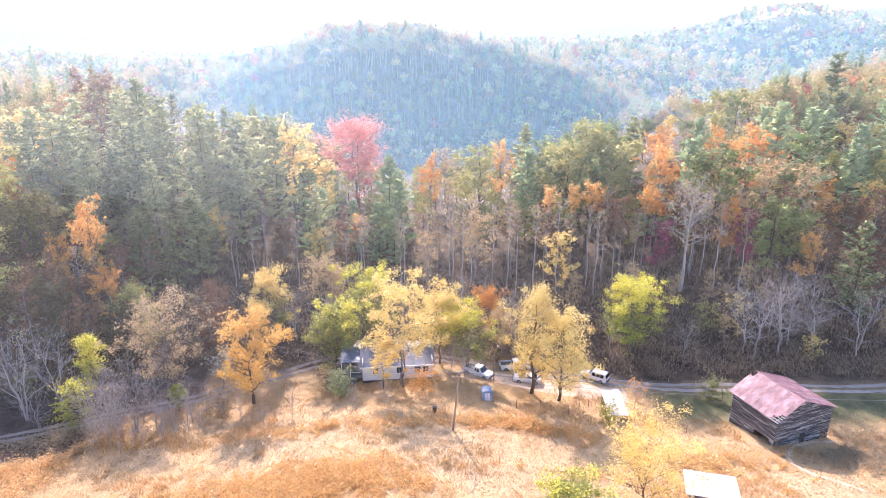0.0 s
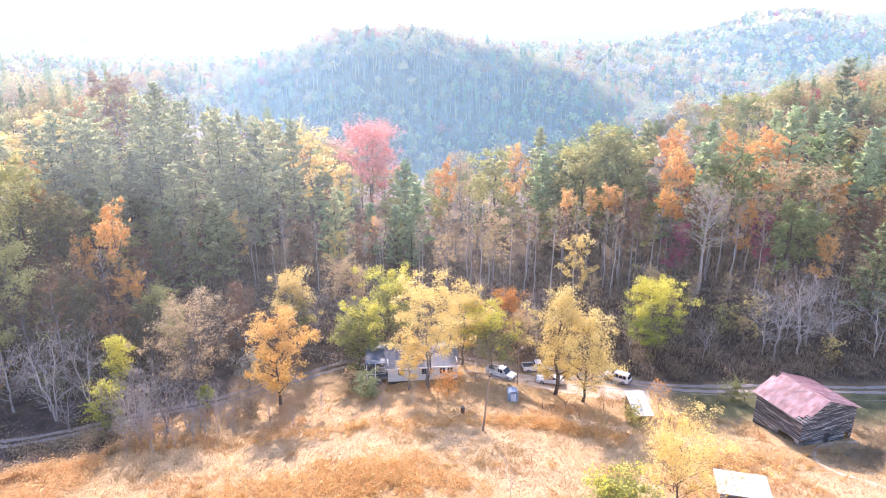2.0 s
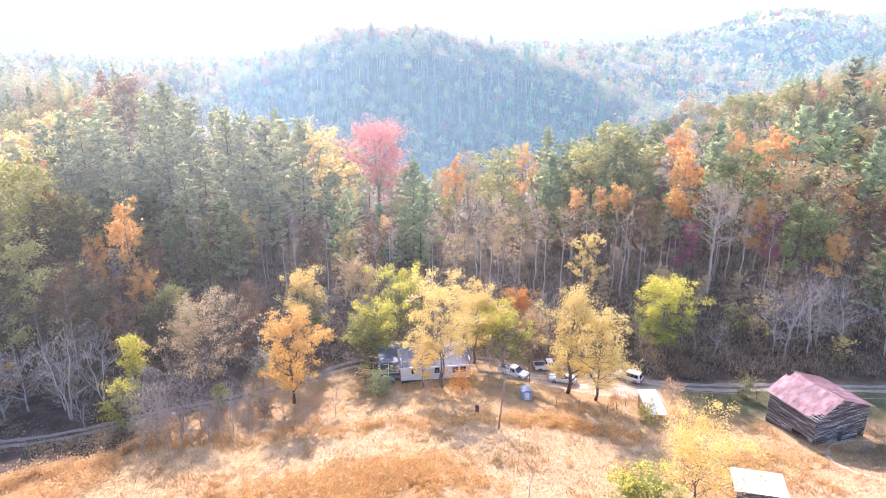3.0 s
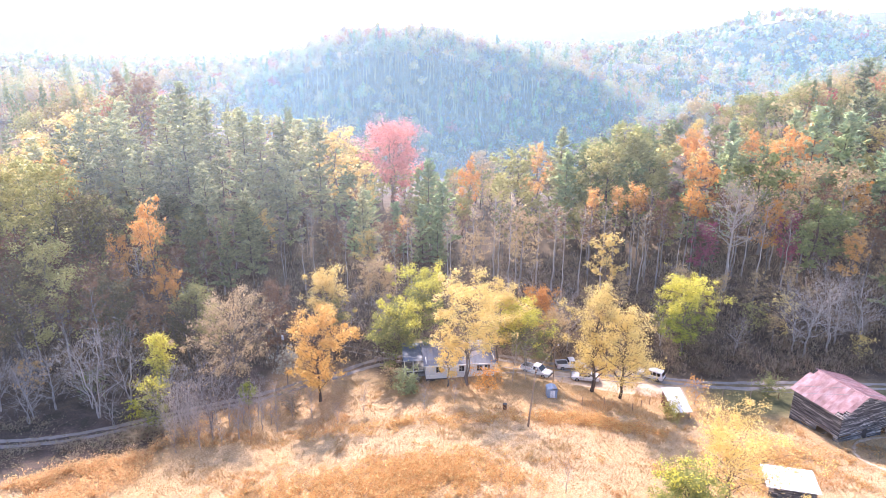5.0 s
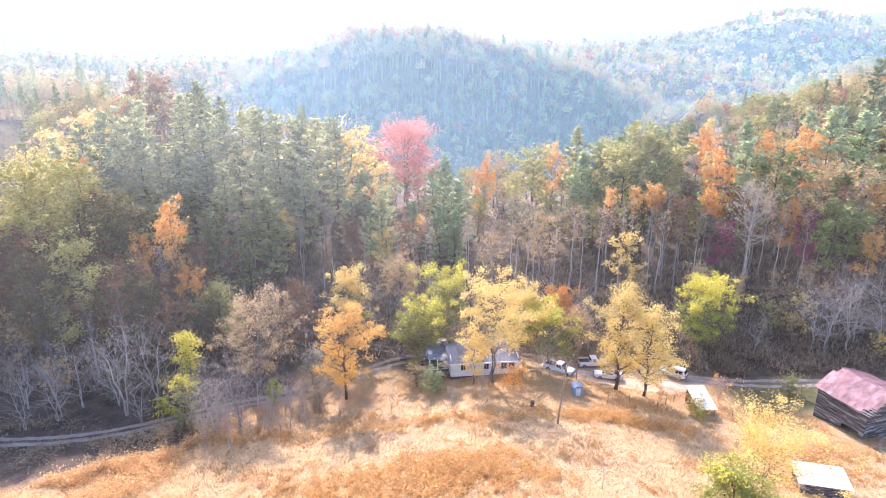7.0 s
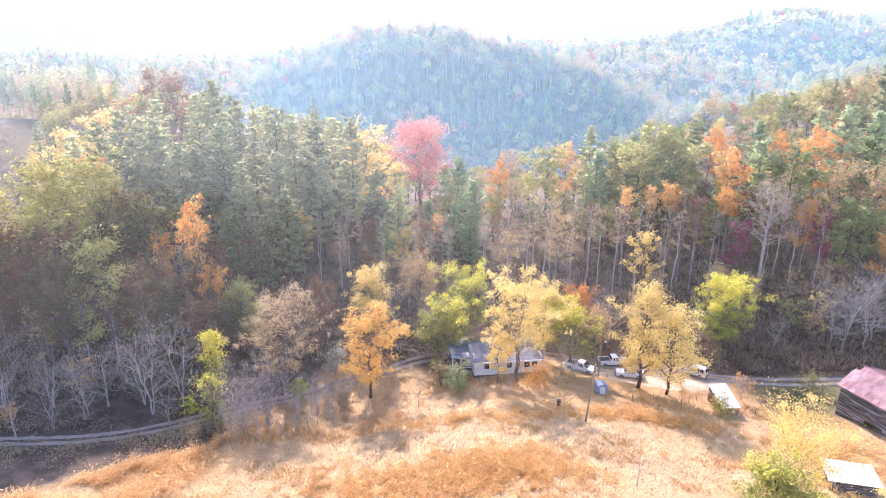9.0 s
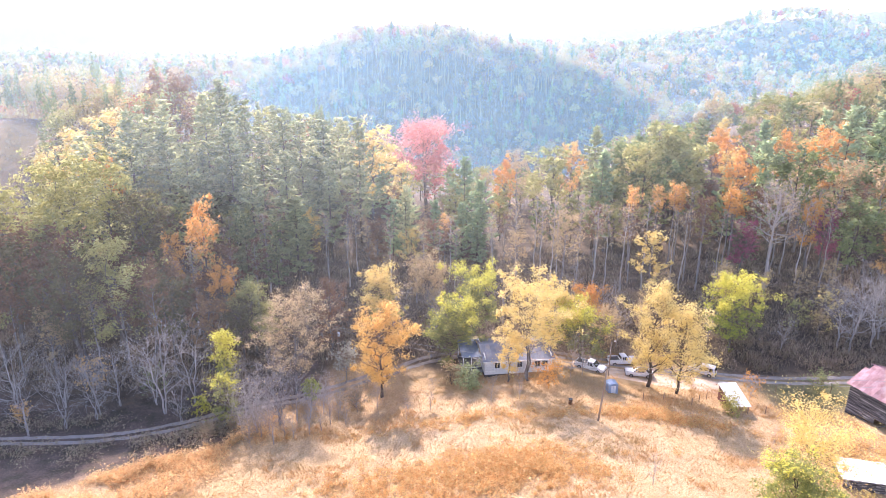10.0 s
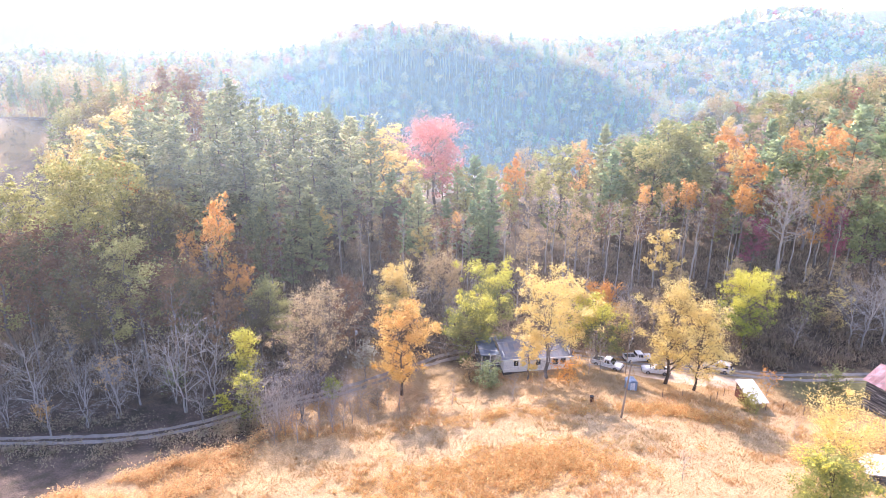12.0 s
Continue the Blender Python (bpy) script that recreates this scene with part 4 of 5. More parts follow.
lone("bush", "rounded pale grey-green bush before the porch", -15.8, 88.2, 4.4, leaf_material("leaves_grey_green", [(0.34, 0.38, 0.20), (0.50, 0.53, 0.28), (0.66, 0.66, 0.38)], 0.5), BARK, "bushes", base=0.05, radius=2.0, limbs=16, subs=5, leaves=1300, size=0.24, clump=0.6, sides=3)
lone("bush", "pinkish brown bush beside the porch", -18.6, 91.5, 4.0, FAWN, BARK, "bushes", base=0.05, radius=1.8, limbs=14, subs=5, leaves=500, twigs=2, size=0.2, clump=0.6, sides=3)
lone("bush", "small green tree beside the lane", -41.0, 87.2, 4.6, LIME_DARK, BARK, "bushes", base=0.35, radius=1.3, limbs=12, subs=4, leaves=700, size=0.24, clump=0.5, sides=3)
lone("willow_tree", "grey-white feathery small tree beside the lane", -36.4, 94.5, 7.0, leaf_material("leaves_silver", [(0.36, 0.35, 0.28), (0.52, 0.50, 0.40)], 0.4), BARK_PALE, "bushes", base=0.3, radius=2.2, limbs=14, subs=6, leaves=900, twigs=2, size=0.22, clump=0.7, sides=3)
lone("sapling", "sparse pale sapling with orange leaves beside the open shed", 30.2, 88.5, 5.0, ORANGE, BARK_WHITE, "bushes", base=0.2, radius=1.8, limbs=12, subs=5, leaves=220, twigs=2, size=0.2, clump=0.6, sides=3)
lone("bush", "olive-leaved bush before the open shed", 24.6, 83.2, 2.6, OLIVE, BARK, "bushes", base=0.05, radius=1.8, limbs=14, subs=5, leaves=700, size=0.22, clump=0.6, sides=3)
lone("bush", "pale green shrub on the verge beside the lane", 44.0, 92.3, 2.8, GREEN_GREY, BARK, "bushes", base=0.05, radius=1.8, limbs=14, subs=5, leaves=700, size=0.22, clump=0.6, sides=3)
lone("bush", "orange-brown brush pile before the house", -3.0, 88.0, 2.6, ORANGE, BARK, "bushes", base=0.05, radius=2.6, limbs=18, subs=5, leaves=900, size=0.2, clump=0.6, sides=3)
lone("bush", "russet brush beneath the orange maple", -33.6, 86.0, 4.0, BRUSH, BARK, "bushes", base=0.05, radius=2.6, limbs=18, subs=5, leaves=900, size=0.22, clump=0.6, sides=3)
for label, x, y, h, leafmat in (("small yellow-brown tree in the brush below the wood", 54.5, 111, 8.0, GOLD), ("olive shrub in the brush below the wood", 49.5, 112, 6.5, OLIVE), ("yellow shrub beside the lane below the wood", 66.5, 104.5, 4.5, GOLD), ("orange-brown shrub at the dark wood's edge", -79, 94, 5.5, ORANGE), ("yellow shrub among bare trees beside the lane", -57.5, 84.5, 3.4, LIME), ("dull green shrub among bare trees beside the lane", -67, 91, 5.0, GREEN_GREY), ("orange shrub among bare trees beside the lane", -84, 82.5, 3.2, ORANGE)):
    lone("bush", label, x, y, h, leafmat, BARK, "bushes", base=0.08, radius=0.42 * h, limbs=14, subs=5, leaves=int(130 * h), twigs=2, size=0.22, clump=0.6, sides=3)
for _ in range(75):
    x, y = rng.uniform(-48, 84), 105 + 21 * rng.uniform()
    if free(x, y, 3.2):
        place("bare" if rng.uniform() < 0.6 else "tan", x, y, rng.uniform(5, 11), 0.8, "thin sapling in the brush below the wood", "saplings")
for x, y, h in ((-73.2, 84.5, 10.5), (-63.5, 85.2, 14.8), (-60.2, 88.6, 13), (-86, 85, 13), (-76, 80, 8), (-80, 77.5, 9), (-47, 77.5, 9), (-51, 80, 8), (56, 104.5, 14.5), (67.5, 106, 13.5), (61.5, 106, 14.8), (75, 105, 13), (55, 106, 12),
                (-95, 84, 12), (-92, 74, 10), (-73, 83, 9), (-66, 88, 9), (-80, 87, 10), (-60, 82.5, 7), (-54, 88.5, 8), (-88, 80.5, 8), (-71.5, 87.5, 11), (-50.5, 84, 7.5), (-99, 78, 10)):
    place("bare", x, y, h, 0.95)
for x, y, h in ((1.2, 91.5, 7.5), (3.6, 93, 6.5), (-22, 81.5, 5.5), (-13, 80.5, 4.8), (-37, 80.5, 6), (-39.5, 77.6, 7), (-44, 74.6, 7.5), (-40, 79, 6), (-46, 76, 6.5), (-43, 77, 6), (-45.5, 78.5, 7), (-38, 78.6, 6), (-41.5, 76.2, 5), (-48, 76.5, 6), (-37.5, 83.5, 6), (-34.5, 79.5, 4.5), (-47, 73.5, 5), (-36, 82, 5), (-30, 83, 5), (3.2, 57, 4), (-8.5, 82, 5.5), (-25.5, 79, 4), (26, 73, 3)):
    place("bare", x, y, h, 0.55, "thin leafless sapling in the meadow", "saplings")

for x, y, h in ((-49.5, 78.2, 6.5), (-47.6, 80.5, 7.2), (-46.2, 79.2, 6), (-42.2, 81.8, 7.4), (-40.4, 82.6, 6.4), (-38.6, 84.2, 6.8), (-36.2, 85.6, 5.6), (-48.6, 82.4, 6.8), (-45, 84, 7), (-33.4, 84.4, 4.6)):
    place("bare", x, y, h, 0.85, "leafless twiggy sapling in the hedge beside the lane", "saplings")

# ---------------------------------------------------------------- building helpers


def part(name, bm, mat, parent, label="", m=None):
    me = bpy.data.meshes.new(name)
    bm.to_mesh(me)
    bm.free()
    me.materials.append(mat)
    ob = new(name, me)
    ob.parent = parent
    if m is not None:
        ob.matrix_basis = m
    return tagged(ob, label)


def box(x0, x1, y0, y1, z0, z1, bevel=0.0, bm=None):
    bm = bm or bmesh.new()
    made = bmesh.ops.create_cube(bm, size=1, matrix=Matrix.Translation(((x0 + x1) / 2, (y0 + y1) / 2, (z0 + z1) / 2)) @ Matrix.Diagonal((x1 - x0, y1 - y0, z1 - z0, 1)))
    if bevel:
        bmesh.ops.bevel(bm, geom=list({e for v in made["verts"] for e in v.link_edges}), offset=bevel, segments=2, affect="EDGES")
    return bm


def rod(p, q, r, sides=10, taper=1.0):
    V, F = tubes([[(np.array(p, float), r), (np.array(q, float), r * taper)]], sides)
    bm = bmesh.new()
    vs = [bm.verts.new(v) for v in V]
    for f in F:
        bm.faces.new([vs[i] for i in f])
    bm.faces.new(vs[:sides][::-1])
    bm.faces.new(vs[-sides:])
    return bm


def worn(name, colours, scale=1.5, rough=0.8, stretch=None, metal=0.0, relief_by=0.3, grain=14.0, swing=0.12):
    """A weathered surface: broad stains, fine grain, each piece a shade of its own."""
    m, nt, b = material(name, rough)
    b.inputs["Metallic"].default_value = metal
    f, g = noise_at(nt, scale, 5, stretch=stretch, jump=True), noise_at(nt, grain, 4, stretch=stretch, jump=True)
    n = len(colours)
    col = ramp(nt, f, [(0.32 + 0.36 * i / max(n - 1, 1), c) for i, c in enumerate(colours)])
    col = mix(nt, 1.0, col, ramp(nt, g, [(0.3, (0.75, 0.75, 0.75)), (0.7, (1.12, 1.12, 1.12))]), "MULTIPLY")
    info = nt.nodes.new("ShaderNodeObjectInfo")
    col = mix(nt, 1.0, col, ramp(nt, info.outputs["Random"], [(0.0, (1 - swing, 1 - swing, 1.03 - swing)), (1.0, (1 + 0.8 * swing, 1 + 0.75 * swing, 1 + 0.65 * swing))]), "MULTIPLY")
    nt.links.new(col, b.inputs["Base Color"])
    relief(nt, b, g, relief_by, 0.02)
    return m


def glass_material(name, tint):
    m, nt, b = material(name, 0.08)
    b.inputs["Base Color"].default_value = (*tint, 1)
    b.inputs["Metallic"].default_value = 0.0
    b.inputs["IOR"].default_value = 1.5
    return m


GREY_BOARD = worn("weathered_grey_board", [(0.045, 0.042, 0.043), (0.15, 0.142, 0.138), (0.50, 0.47, 0.44)], 0.8, 0.9, (0.5, 0.5, 6), swing=0.32)
RED_TIN = worn("faded_red_tin", [(0.27, 0.12, 0.12), (0.40, 0.21, 0.215), (0.50, 0.31, 0.315)], 0.7, 0.55, relief_by=0.1, swing=0.3)
LATH = worn("bare_pale_lath", [(0.45, 0.42, 0.38), (0.62, 0.6, 0.56)], 2.0)
DARK_WOOD = worn("dark_old_timber", [(0.04, 0.035, 0.03), (0.10, 0.08, 0.07)], 2.0)
SIDING = worn("cream_white_siding", [(0.78, 0.76, 0.71), (0.86, 0.84, 0.79)], 0.8, 0.6, relief_by=0.1)
GREY_ROOF = worn("blue_grey_metal_roof", [(0.13, 0.14, 0.17), (0.20, 0.21, 0.25), (0.26, 0.23, 0.22)], 0.5, 0.85, relief_by=0.1)
BLUE_ROOF = worn("slate_blue_roof", [(0.09, 0.12, 0.18), (0.16, 0.20, 0.27)], 0.6, 0.6, relief_by=0.1)
WHITE_TIN = worn("white_tin_roof", [(0.66, 0.67, 0.68), (0.82, 0.82, 0.82)], 0.5, 0.4, relief_by=0.05)
BLUE_BOX = worn("pale_blue_metal", [(0.22, 0.29, 0.40), (0.33, 0.40, 0.50)], 0.9, 0.5, relief_by=0.05)
RED_WALL = worn("rusty_red_boards", [(0.12, 0.05, 0.04), (0.26, 0.11, 0.08)], 1.4, 0.9, (3, 3, 0.5))
TRIM = worn("white_trim", [(0.72, 0.72, 0.70), (0.8, 0.8, 0.78)], 1.5, 0.5)
POLE_WOOD = worn("grey_brown_pole", [(0.22, 0.15, 0.10), (0.38, 0.28, 0.20)], 2.0, 0.9, (1, 1, 0.15))
WINDOW = glass_material("window_glass", (0.03, 0.035, 0.045))
WIRE = worn("wire_dark", [(0.20, 0.20, 0.20), (0.28, 0.28, 0.28)], 3.0, 0.5)
TANROOF = worn("mustard_tin_roof", [(0.50, 0.36, 0.12), (0.62, 0.47, 0.2)], 0.8, 0.6)


def set_down(x, y, turn, z=None):
    return Matrix.Translation((x, y, gz(x, y) if z is None else z)) @ Matrix.Rotation(radians(turn), 4, "Z")


def window(parent, x, z, w, h, y=0.0, name="window"):
    """A window in a wall that faces -y: frame, sill, mullion and panes."""
    win = part(name, box(x - w / 2 - 0.06, x + w / 2 + 0.06, y - 0.05, y - 0.005, z - 0.06, z + h + 0.06), TRIM, parent, "white-framed window")
    part("pane", box(x - w / 2, x - 0.02, y - 0.06, y - 0.052, z, z + h), WINDOW, win)
    part("pane", box(x + 0.02, x + w / 2, y - 0.06, y - 0.052, z, z + h), WINDOW, win)
    part("sill", box(x - w / 2 - 0.1, x + w / 2 + 0.1, y - 0.11, y - 0.051, z - 0.12, z - 0.065), TRIM, win)
    return win


def tin_sheet(name, parent, mat, width, length, m, ribs=3, label=""):
    """A roof sheet along +y from the eave, with raised seams."""
    bm = box(0, width - 0.006, 0, length, 0, 0.02)
    for i in range(ribs):
        c = width * (i + 0.5) / ribs
        box(c - 0.025, c + 0.025, 0, length, 0.019, 0.055, bm=bm)
    return part(name, bm, mat, parent, label, m)


# ---------------------------------------------------------------- barn
rnd = random.Random(4)
BARN_W, BARN_L, BARN_EAVE, BARN_RIDGE, BARN_MID = 10.2, 8.2, 5.6, 7.9, -1.2
barn = thing("barn", "old weathered grey board barn with a faded red tin roof", "barn", m=set_down(49.6, 82.4, 20, 1.0))


def barn_planks(side):
    """Horizontal boards of one wall; gaps, worn ends and slipped boards."""
    board = 0.22
    long = BARN_W if side in "fb" else BARN_L
    z = 0.0
    while z < (BARN_RIDGE - 0.15 if side in "fb" else BARN_EAVE - 0.1):
        k = 1.0 if z < BARN_EAVE else max(0.0, (BARN_RIDGE - z) / (BARN_RIDGE - BARN_EAVE))
        mid = BARN_MID if side in "fb" else 0.0
        lo, hi = mid - (long / 2 + mid) * k, mid + (long / 2 - mid) * k
        cuts = [lo, lo + (hi - lo) * rnd.uniform(0.15, 0.45), lo + (hi - lo) * rnd.uniform(0.55, 0.88), hi] if hi - lo > 2.4 else [lo, hi]
        for a, b in zip(cuts, cuts[1:]):
            gap = None
            if side == "l" and z < 1.9:
                gap = (0.6, 3.3)
            if side == "f" and z < 1.7 and z > 0.2:
                gap = (3.7, 4.6)
            spans = [(a, b)]
            if gap:
                spans = [(a, min(b, gap[0])), (max(a, gap[1]), b)]
            for s, e in spans:
                if e - s < 0.15:
                    continue
                if rnd.random() < 0.06 and e - s < 2.6:
                    continue
                bm = box(s + 0.01, e - 0.01 - rnd.uniform(0, 0.05), -0.02, 0.02, 0.01, board - 0.02 - rnd.uniform(0, 0.03))
                tilt = rnd.uniform(-0.35, 0.35)
                m = {"f": pose(0, -BARN_L / 2 - rnd.uniform(0, 0.03), z, 0, tilt, 0), "b": pose(0, BARN_L / 2 + rnd.uniform(0, 0.03), z, 0, tilt, 0), "l": pose(-BARN_W / 2 - rnd.uniform(0, 0.03), 0, z, 0, tilt, -90), "r": pose(BARN_W / 2 + rnd.uniform(0, 0.03), 0, z, 0, tilt, 90)}[side]
                part("plank", bm, GREY_BOARD, barn, m=m)
        z += board


for s in "fblr":
    barn_planks(s)
for sx in (-1, 1):
    for sy in (-1, 1):
        x, y = sx * (BARN_W / 2 - 0.12), sy * (BARN_L / 2 - 0.12)
        part("corner_post", box(x - 0.09, x + 0.09, y - 0.09, y + 0.09, -0.6, BARN_EAVE), DARK_WOOD, barn)
for y in np.linspace(-BARN_L / 2 + 0.3, BARN_L / 2 - 0.3, 8):
    for sx in (-1, 1):
        part("rafter", rod((sx * (BARN_W / 2 + 0.35), y, BARN_EAVE - 0.18), (BARN_MID, y, BARN_RIDGE - 0.03), 0.06, 4), DARK_WOOD, barn)
part("inner_floor", box(-BARN_W / 2 + 0.1, BARN_W / 2 - 0.1, -BARN_L / 2 + 0.1, BARN_L / 2 - 0.1, 2.35, 2.45), DARK_WOOD, barn, "dark hayloft floor")
slope = math.atan2(BARN_RIDGE - BARN_EAVE, BARN_W / 2 + BARN_MID)
run = (BARN_W / 2 + BARN_MID + 0.5) / math.cos(slope)
slope_r = math.atan2(BARN_RIDGE - BARN_EAVE, BARN_W / 2 - BARN_MID)
run_r = (BARN_W / 2 - BARN_MID + 0.5) / math.cos(slope_r)
sheets = 13
sw = (BARN_L + 0.9) / sheets
for i in range(sheets):
    y = -BARN_L / 2 - 0.45 + i * sw
    # camera-facing slope: +y of the sheet runs from the eave up to the ridge
    short = 1.5 if i == 0 else 0.75 if i == 1 else 0.0
    lift = rnd.uniform(0, 0.02)
    m = Matrix.Translation((-BARN_W / 2 - 0.5, y + sw, BARN_EAVE - 0.5 * math.tan(slope) + 0.10 + lift)) @ Matrix.Rotation(-math.pi / 2, 4, "Z") @ Matrix.Rotation(slope, 4, "X") @ Matrix.Translation((0, short, 0))
    top = run - short - (1.0 if i == sheets - 1 else 0.0)
    tin_sheet("roof_sheet", barn, RED_TIN, sw, top, m, 2)
    m = Matrix.Translation((BARN_W / 2 + 0.5, y, BARN_EAVE - 0.5 * math.tan(slope_r) + 0.10 + rnd.uniform(0, 0.02))) @ Matrix.Rotation(math.pi / 2, 4, "Z") @ Matrix.Rotation(slope_r, 4, "X")
    tin_sheet("roof_sheet", barn, RED_TIN, sw, run_r, m, 2)
part("ridge_cap", rod((BARN_MID, -BARN_L / 2 - 0.45, BARN_RIDGE + 0.12), (BARN_MID, BARN_L / 2 - 0.4, BARN_RIDGE + 0.12), 0.10, 6), RED_TIN, barn)
for k in range(4):
    d = -0.05 + k * 0.42
    x = -BARN_W / 2 - 0.42 + d * math.cos(slope)
    z = BARN_EAVE - 0.42 * math.tan(slope) + 0.06 + d * math.sin(slope)
    part("lath", box(x - 0.05, x + 0.05, -BARN_L / 2 - 0.5, -BARN_L / 2 + 1.0, z - 0.02, z + 0.03), LATH, barn, "bare pale roof lath")
for k in range(2):
    y = -BARN_L / 2 + 0.05 + k * 0.7
    part("lath", rod((-BARN_W / 2 - 0.5, y, BARN_EAVE - 0.22), (-BARN_W / 2 + 1.1, y, BARN_EAVE + 0.48), 0.045, 4), LATH, barn, "bare pale roof lath")
part("doorway_brace", rod((-BARN_W / 2 - 0.02, -0.7, 0.3), (-BARN_W / 2 - 0.02, -2.2, 1.7), 0.06, 4), GREY_BOARD, barn)
part("door", box(-0.4, 0.5, -BARN_L / 2 - 0.09, -BARN_L / 2 - 0.05, 0.6, 2.3), DARK_WOOD, barn, "dark plank door")

# ---------------------------------------------------------------- house
HW, HD, HH = 11.4, 7.6, 2.7
HZ = gz(-8, 93) - 0.35
house = thing("house", "low cream-white single-storey house with a blue-grey metal roof", "house", m=set_down(-7.7, 96.7, 6, HZ))
part("wall", box(-HW / 2, HW / 2, -HD / 2, -HD / 2 + 0.15, 0.4, HH + 0.4), SIDING, house, "cream-white front wall")
part("wall", box(-HW / 2, HW / 2, HD / 2 - 0.15, HD / 2, 0.4, HH + 0.4), SIDING, house)
part("wall", box(-HW / 2, -HW / 2 + 0.15, -HD / 2 + 0.155, HD / 2 - 0.155, 0.4, HH + 0.9), SIDING, house)
part("wall", box(HW / 2 - 0.15, HW / 2, -HD / 2 + 0.155, HD / 2 - 0.155, 0.4, HH + 0.9), SIDING, house)
part("foundation", box(-HW / 2 + 0.06, HW / 2 - 0.06, -HD / 2 + 0.06, HD / 2 - 0.06, -0.6, 0.396), DARK_WOOD, house, "dark foundation skirt")
for k in range(11):
    z = 0.42 + k * 0.24
    part("siding_board", box(-HW / 2 - 0.004, HW / 2 + 0.004, -HD / 2 - 0.022, -HD / 2 - 0.003, z, z + 0.225), SIDING, house)
window(house, -3.6, 1.55, 0.8, 1.0, -HD / 2 - 0.024)
window(house, 3.2, 1.5, 0.9, 1.0, -HD / 2 - 0.024)
window(house, 4.5, 1.5, 0.9, 1.0, -HD / 2 - 0.024)
window(house, 0.2, 1.55, 0.8, 1.0, -HD / 2 - 0.024)
part("door", box(1.4, 2.25, -HD / 2 - 0.06, -HD / 2 - 0.024, 0.45, 2.45), TRIM, house, "white front door")
hs = math.atan2(1.0, HD / 2)
hrun = (HD / 2 + 0.45) / math.cos(hs)
n = 14
sw = (HW + 0.8) / n
for i in range(n):
    x = -HW / 2 - 0.4 + i * sw
    z = HH + 0.42 - 0.45 * math.tan(hs)
    tin_sheet("roof_sheet", house, GREY_ROOF, sw, hrun, Matrix.Translation((x, -HD / 2 - 0.45, z)) @ Matrix.Rotation(hs, 4, "X"), 2)
    tin_sheet("roof_sheet", house, GREY_ROOF, sw, hrun, Matrix.Translation((x + sw, HD / 2 + 0.45, z)) @ Matrix.Rotation(math.pi, 4, "Z") @ Matrix.Rotation(hs, 4, "X"), 2)
part("gutter", box(-HW / 2 - 0.4, HW / 2 + 0.4, -HD / 2 - 0.56, -HD / 2 - 0.455, HH + 0.24, HH + 0.33), TRIM, house, "white gutter")
part("chimney", box(1.4, 1.9, 0.8, 1.3, HH + 0.9, HH + 2.0), worn("chimney_block", [(0.3, 0.28, 0.26), (0.42, 0.4, 0.37)]), house, "grey block chimney")
porch = part("porch_roof", box(-HW / 2 - 3.6, -HW / 2 - 0.41, -HD / 2 + 1.4, HD / 2 + 0.3, HH + 0.32, HH + 0.42), BLUE_ROOF, house, "slate-blue flat porch roof")
for k in range(5):
    x = -HW / 2 - 3.5 + k * 0.72
    part("roof_seam", box(x, x + 0.05, -HD / 2 + 1.4, HD / 2 + 0.3, HH + 0.421, HH + 0.455), BLUE_ROOF, porch)
for x, y in ((-HW / 2 - 3.4, -HD / 2 + 1.6), (-HW / 2 - 2.0, -HD / 2 + 1.6), (-HW / 2 - 3.4, HD / 2)):
    part("porch_post", box(x - 0.06, x + 0.06, y - 0.06, y + 0.06, 0.35, HH + 0.318), TRIM, house)
part("porch_floor", box(-HW / 2 - 3.6, -HW / 2 - 0.005, -HD / 2 + 1.4, HD / 2, 0.15, 0.35), GREY_BOARD, house, "grey board porch floor")
part("porch_rail", box(-HW / 2 - 3.5, -HW / 2 - 0.3, -HD / 2 + 1.42, -HD / 2 + 1.48, 1.1, 1.2), TRIM, house)
for k in range(3):
    part("porch_step", box(-HW / 2 - 2.2, -HW / 2 - 1.0, -HD / 2 + 1.1 - 0.3 * k, -HD / 2 + 1.39 - 0.3 * k, -0.3, 0.18 - 0.17 * k), GREY_BOARD, house)

# ---------------------------------------------------------------- sheds


def shed_small():
    ob = thing("storage_shed", "small pale blue metal storage shed beside a utility pole", "shed", m=set_down(6.7, 86.4, 4, gz(6.7, 86.4) - 0.1) @ Matrix.Diagonal((0.72, 0.8, 0.82, 1)))
    body = part("body", box(-1.05, 1.05, -0.9, 0.9, 0.1, 2.0, 0.03), BLUE_BOX, ob)
    bm = bmesh.new()
    prof = [(-1.15, 1.95), (-0.9, 2.2), (0, 2.42), (0.9, 2.2), (1.15, 1.95)]
    rows = [[bm.verts.new((x, y, z)) for x, z in prof] for y in (-1.0, 1.0)]
    low = [[bm.verts.new((x, y, z - 0.06)) for x, z in prof] for y in (-1.0, 1.0)]
    for i in range(4):
        bm.faces.new((rows[0][i], rows[0][i + 1], rows[1][i + 1], rows[1][i]))
        bm.faces.new((low[0][i + 1], low[0][i], low[1][i], low[1][i + 1]))
    for r, l in ((rows[0], low[0]), (rows[1], low[1])):
        for i in range(4):
            bm.faces.new((r[i], l[i], l[i + 1], r[i + 1]))
    part("roof", bm, BLUE_BOX, ob)
    for x in (-0.5, 0.02):
        part("door", box(x, x + 0.48, -0.93, -0.905, 0.15, 1.85), WHITE_TIN, ob, "pale sliding door")
    for x in (-0.8, 0.8):
        part("skid", box(x - 0.08, x + 0.08, -0.95, 0.95, -0.25, 0.098), DARK_WOOD, ob)


shed_small()


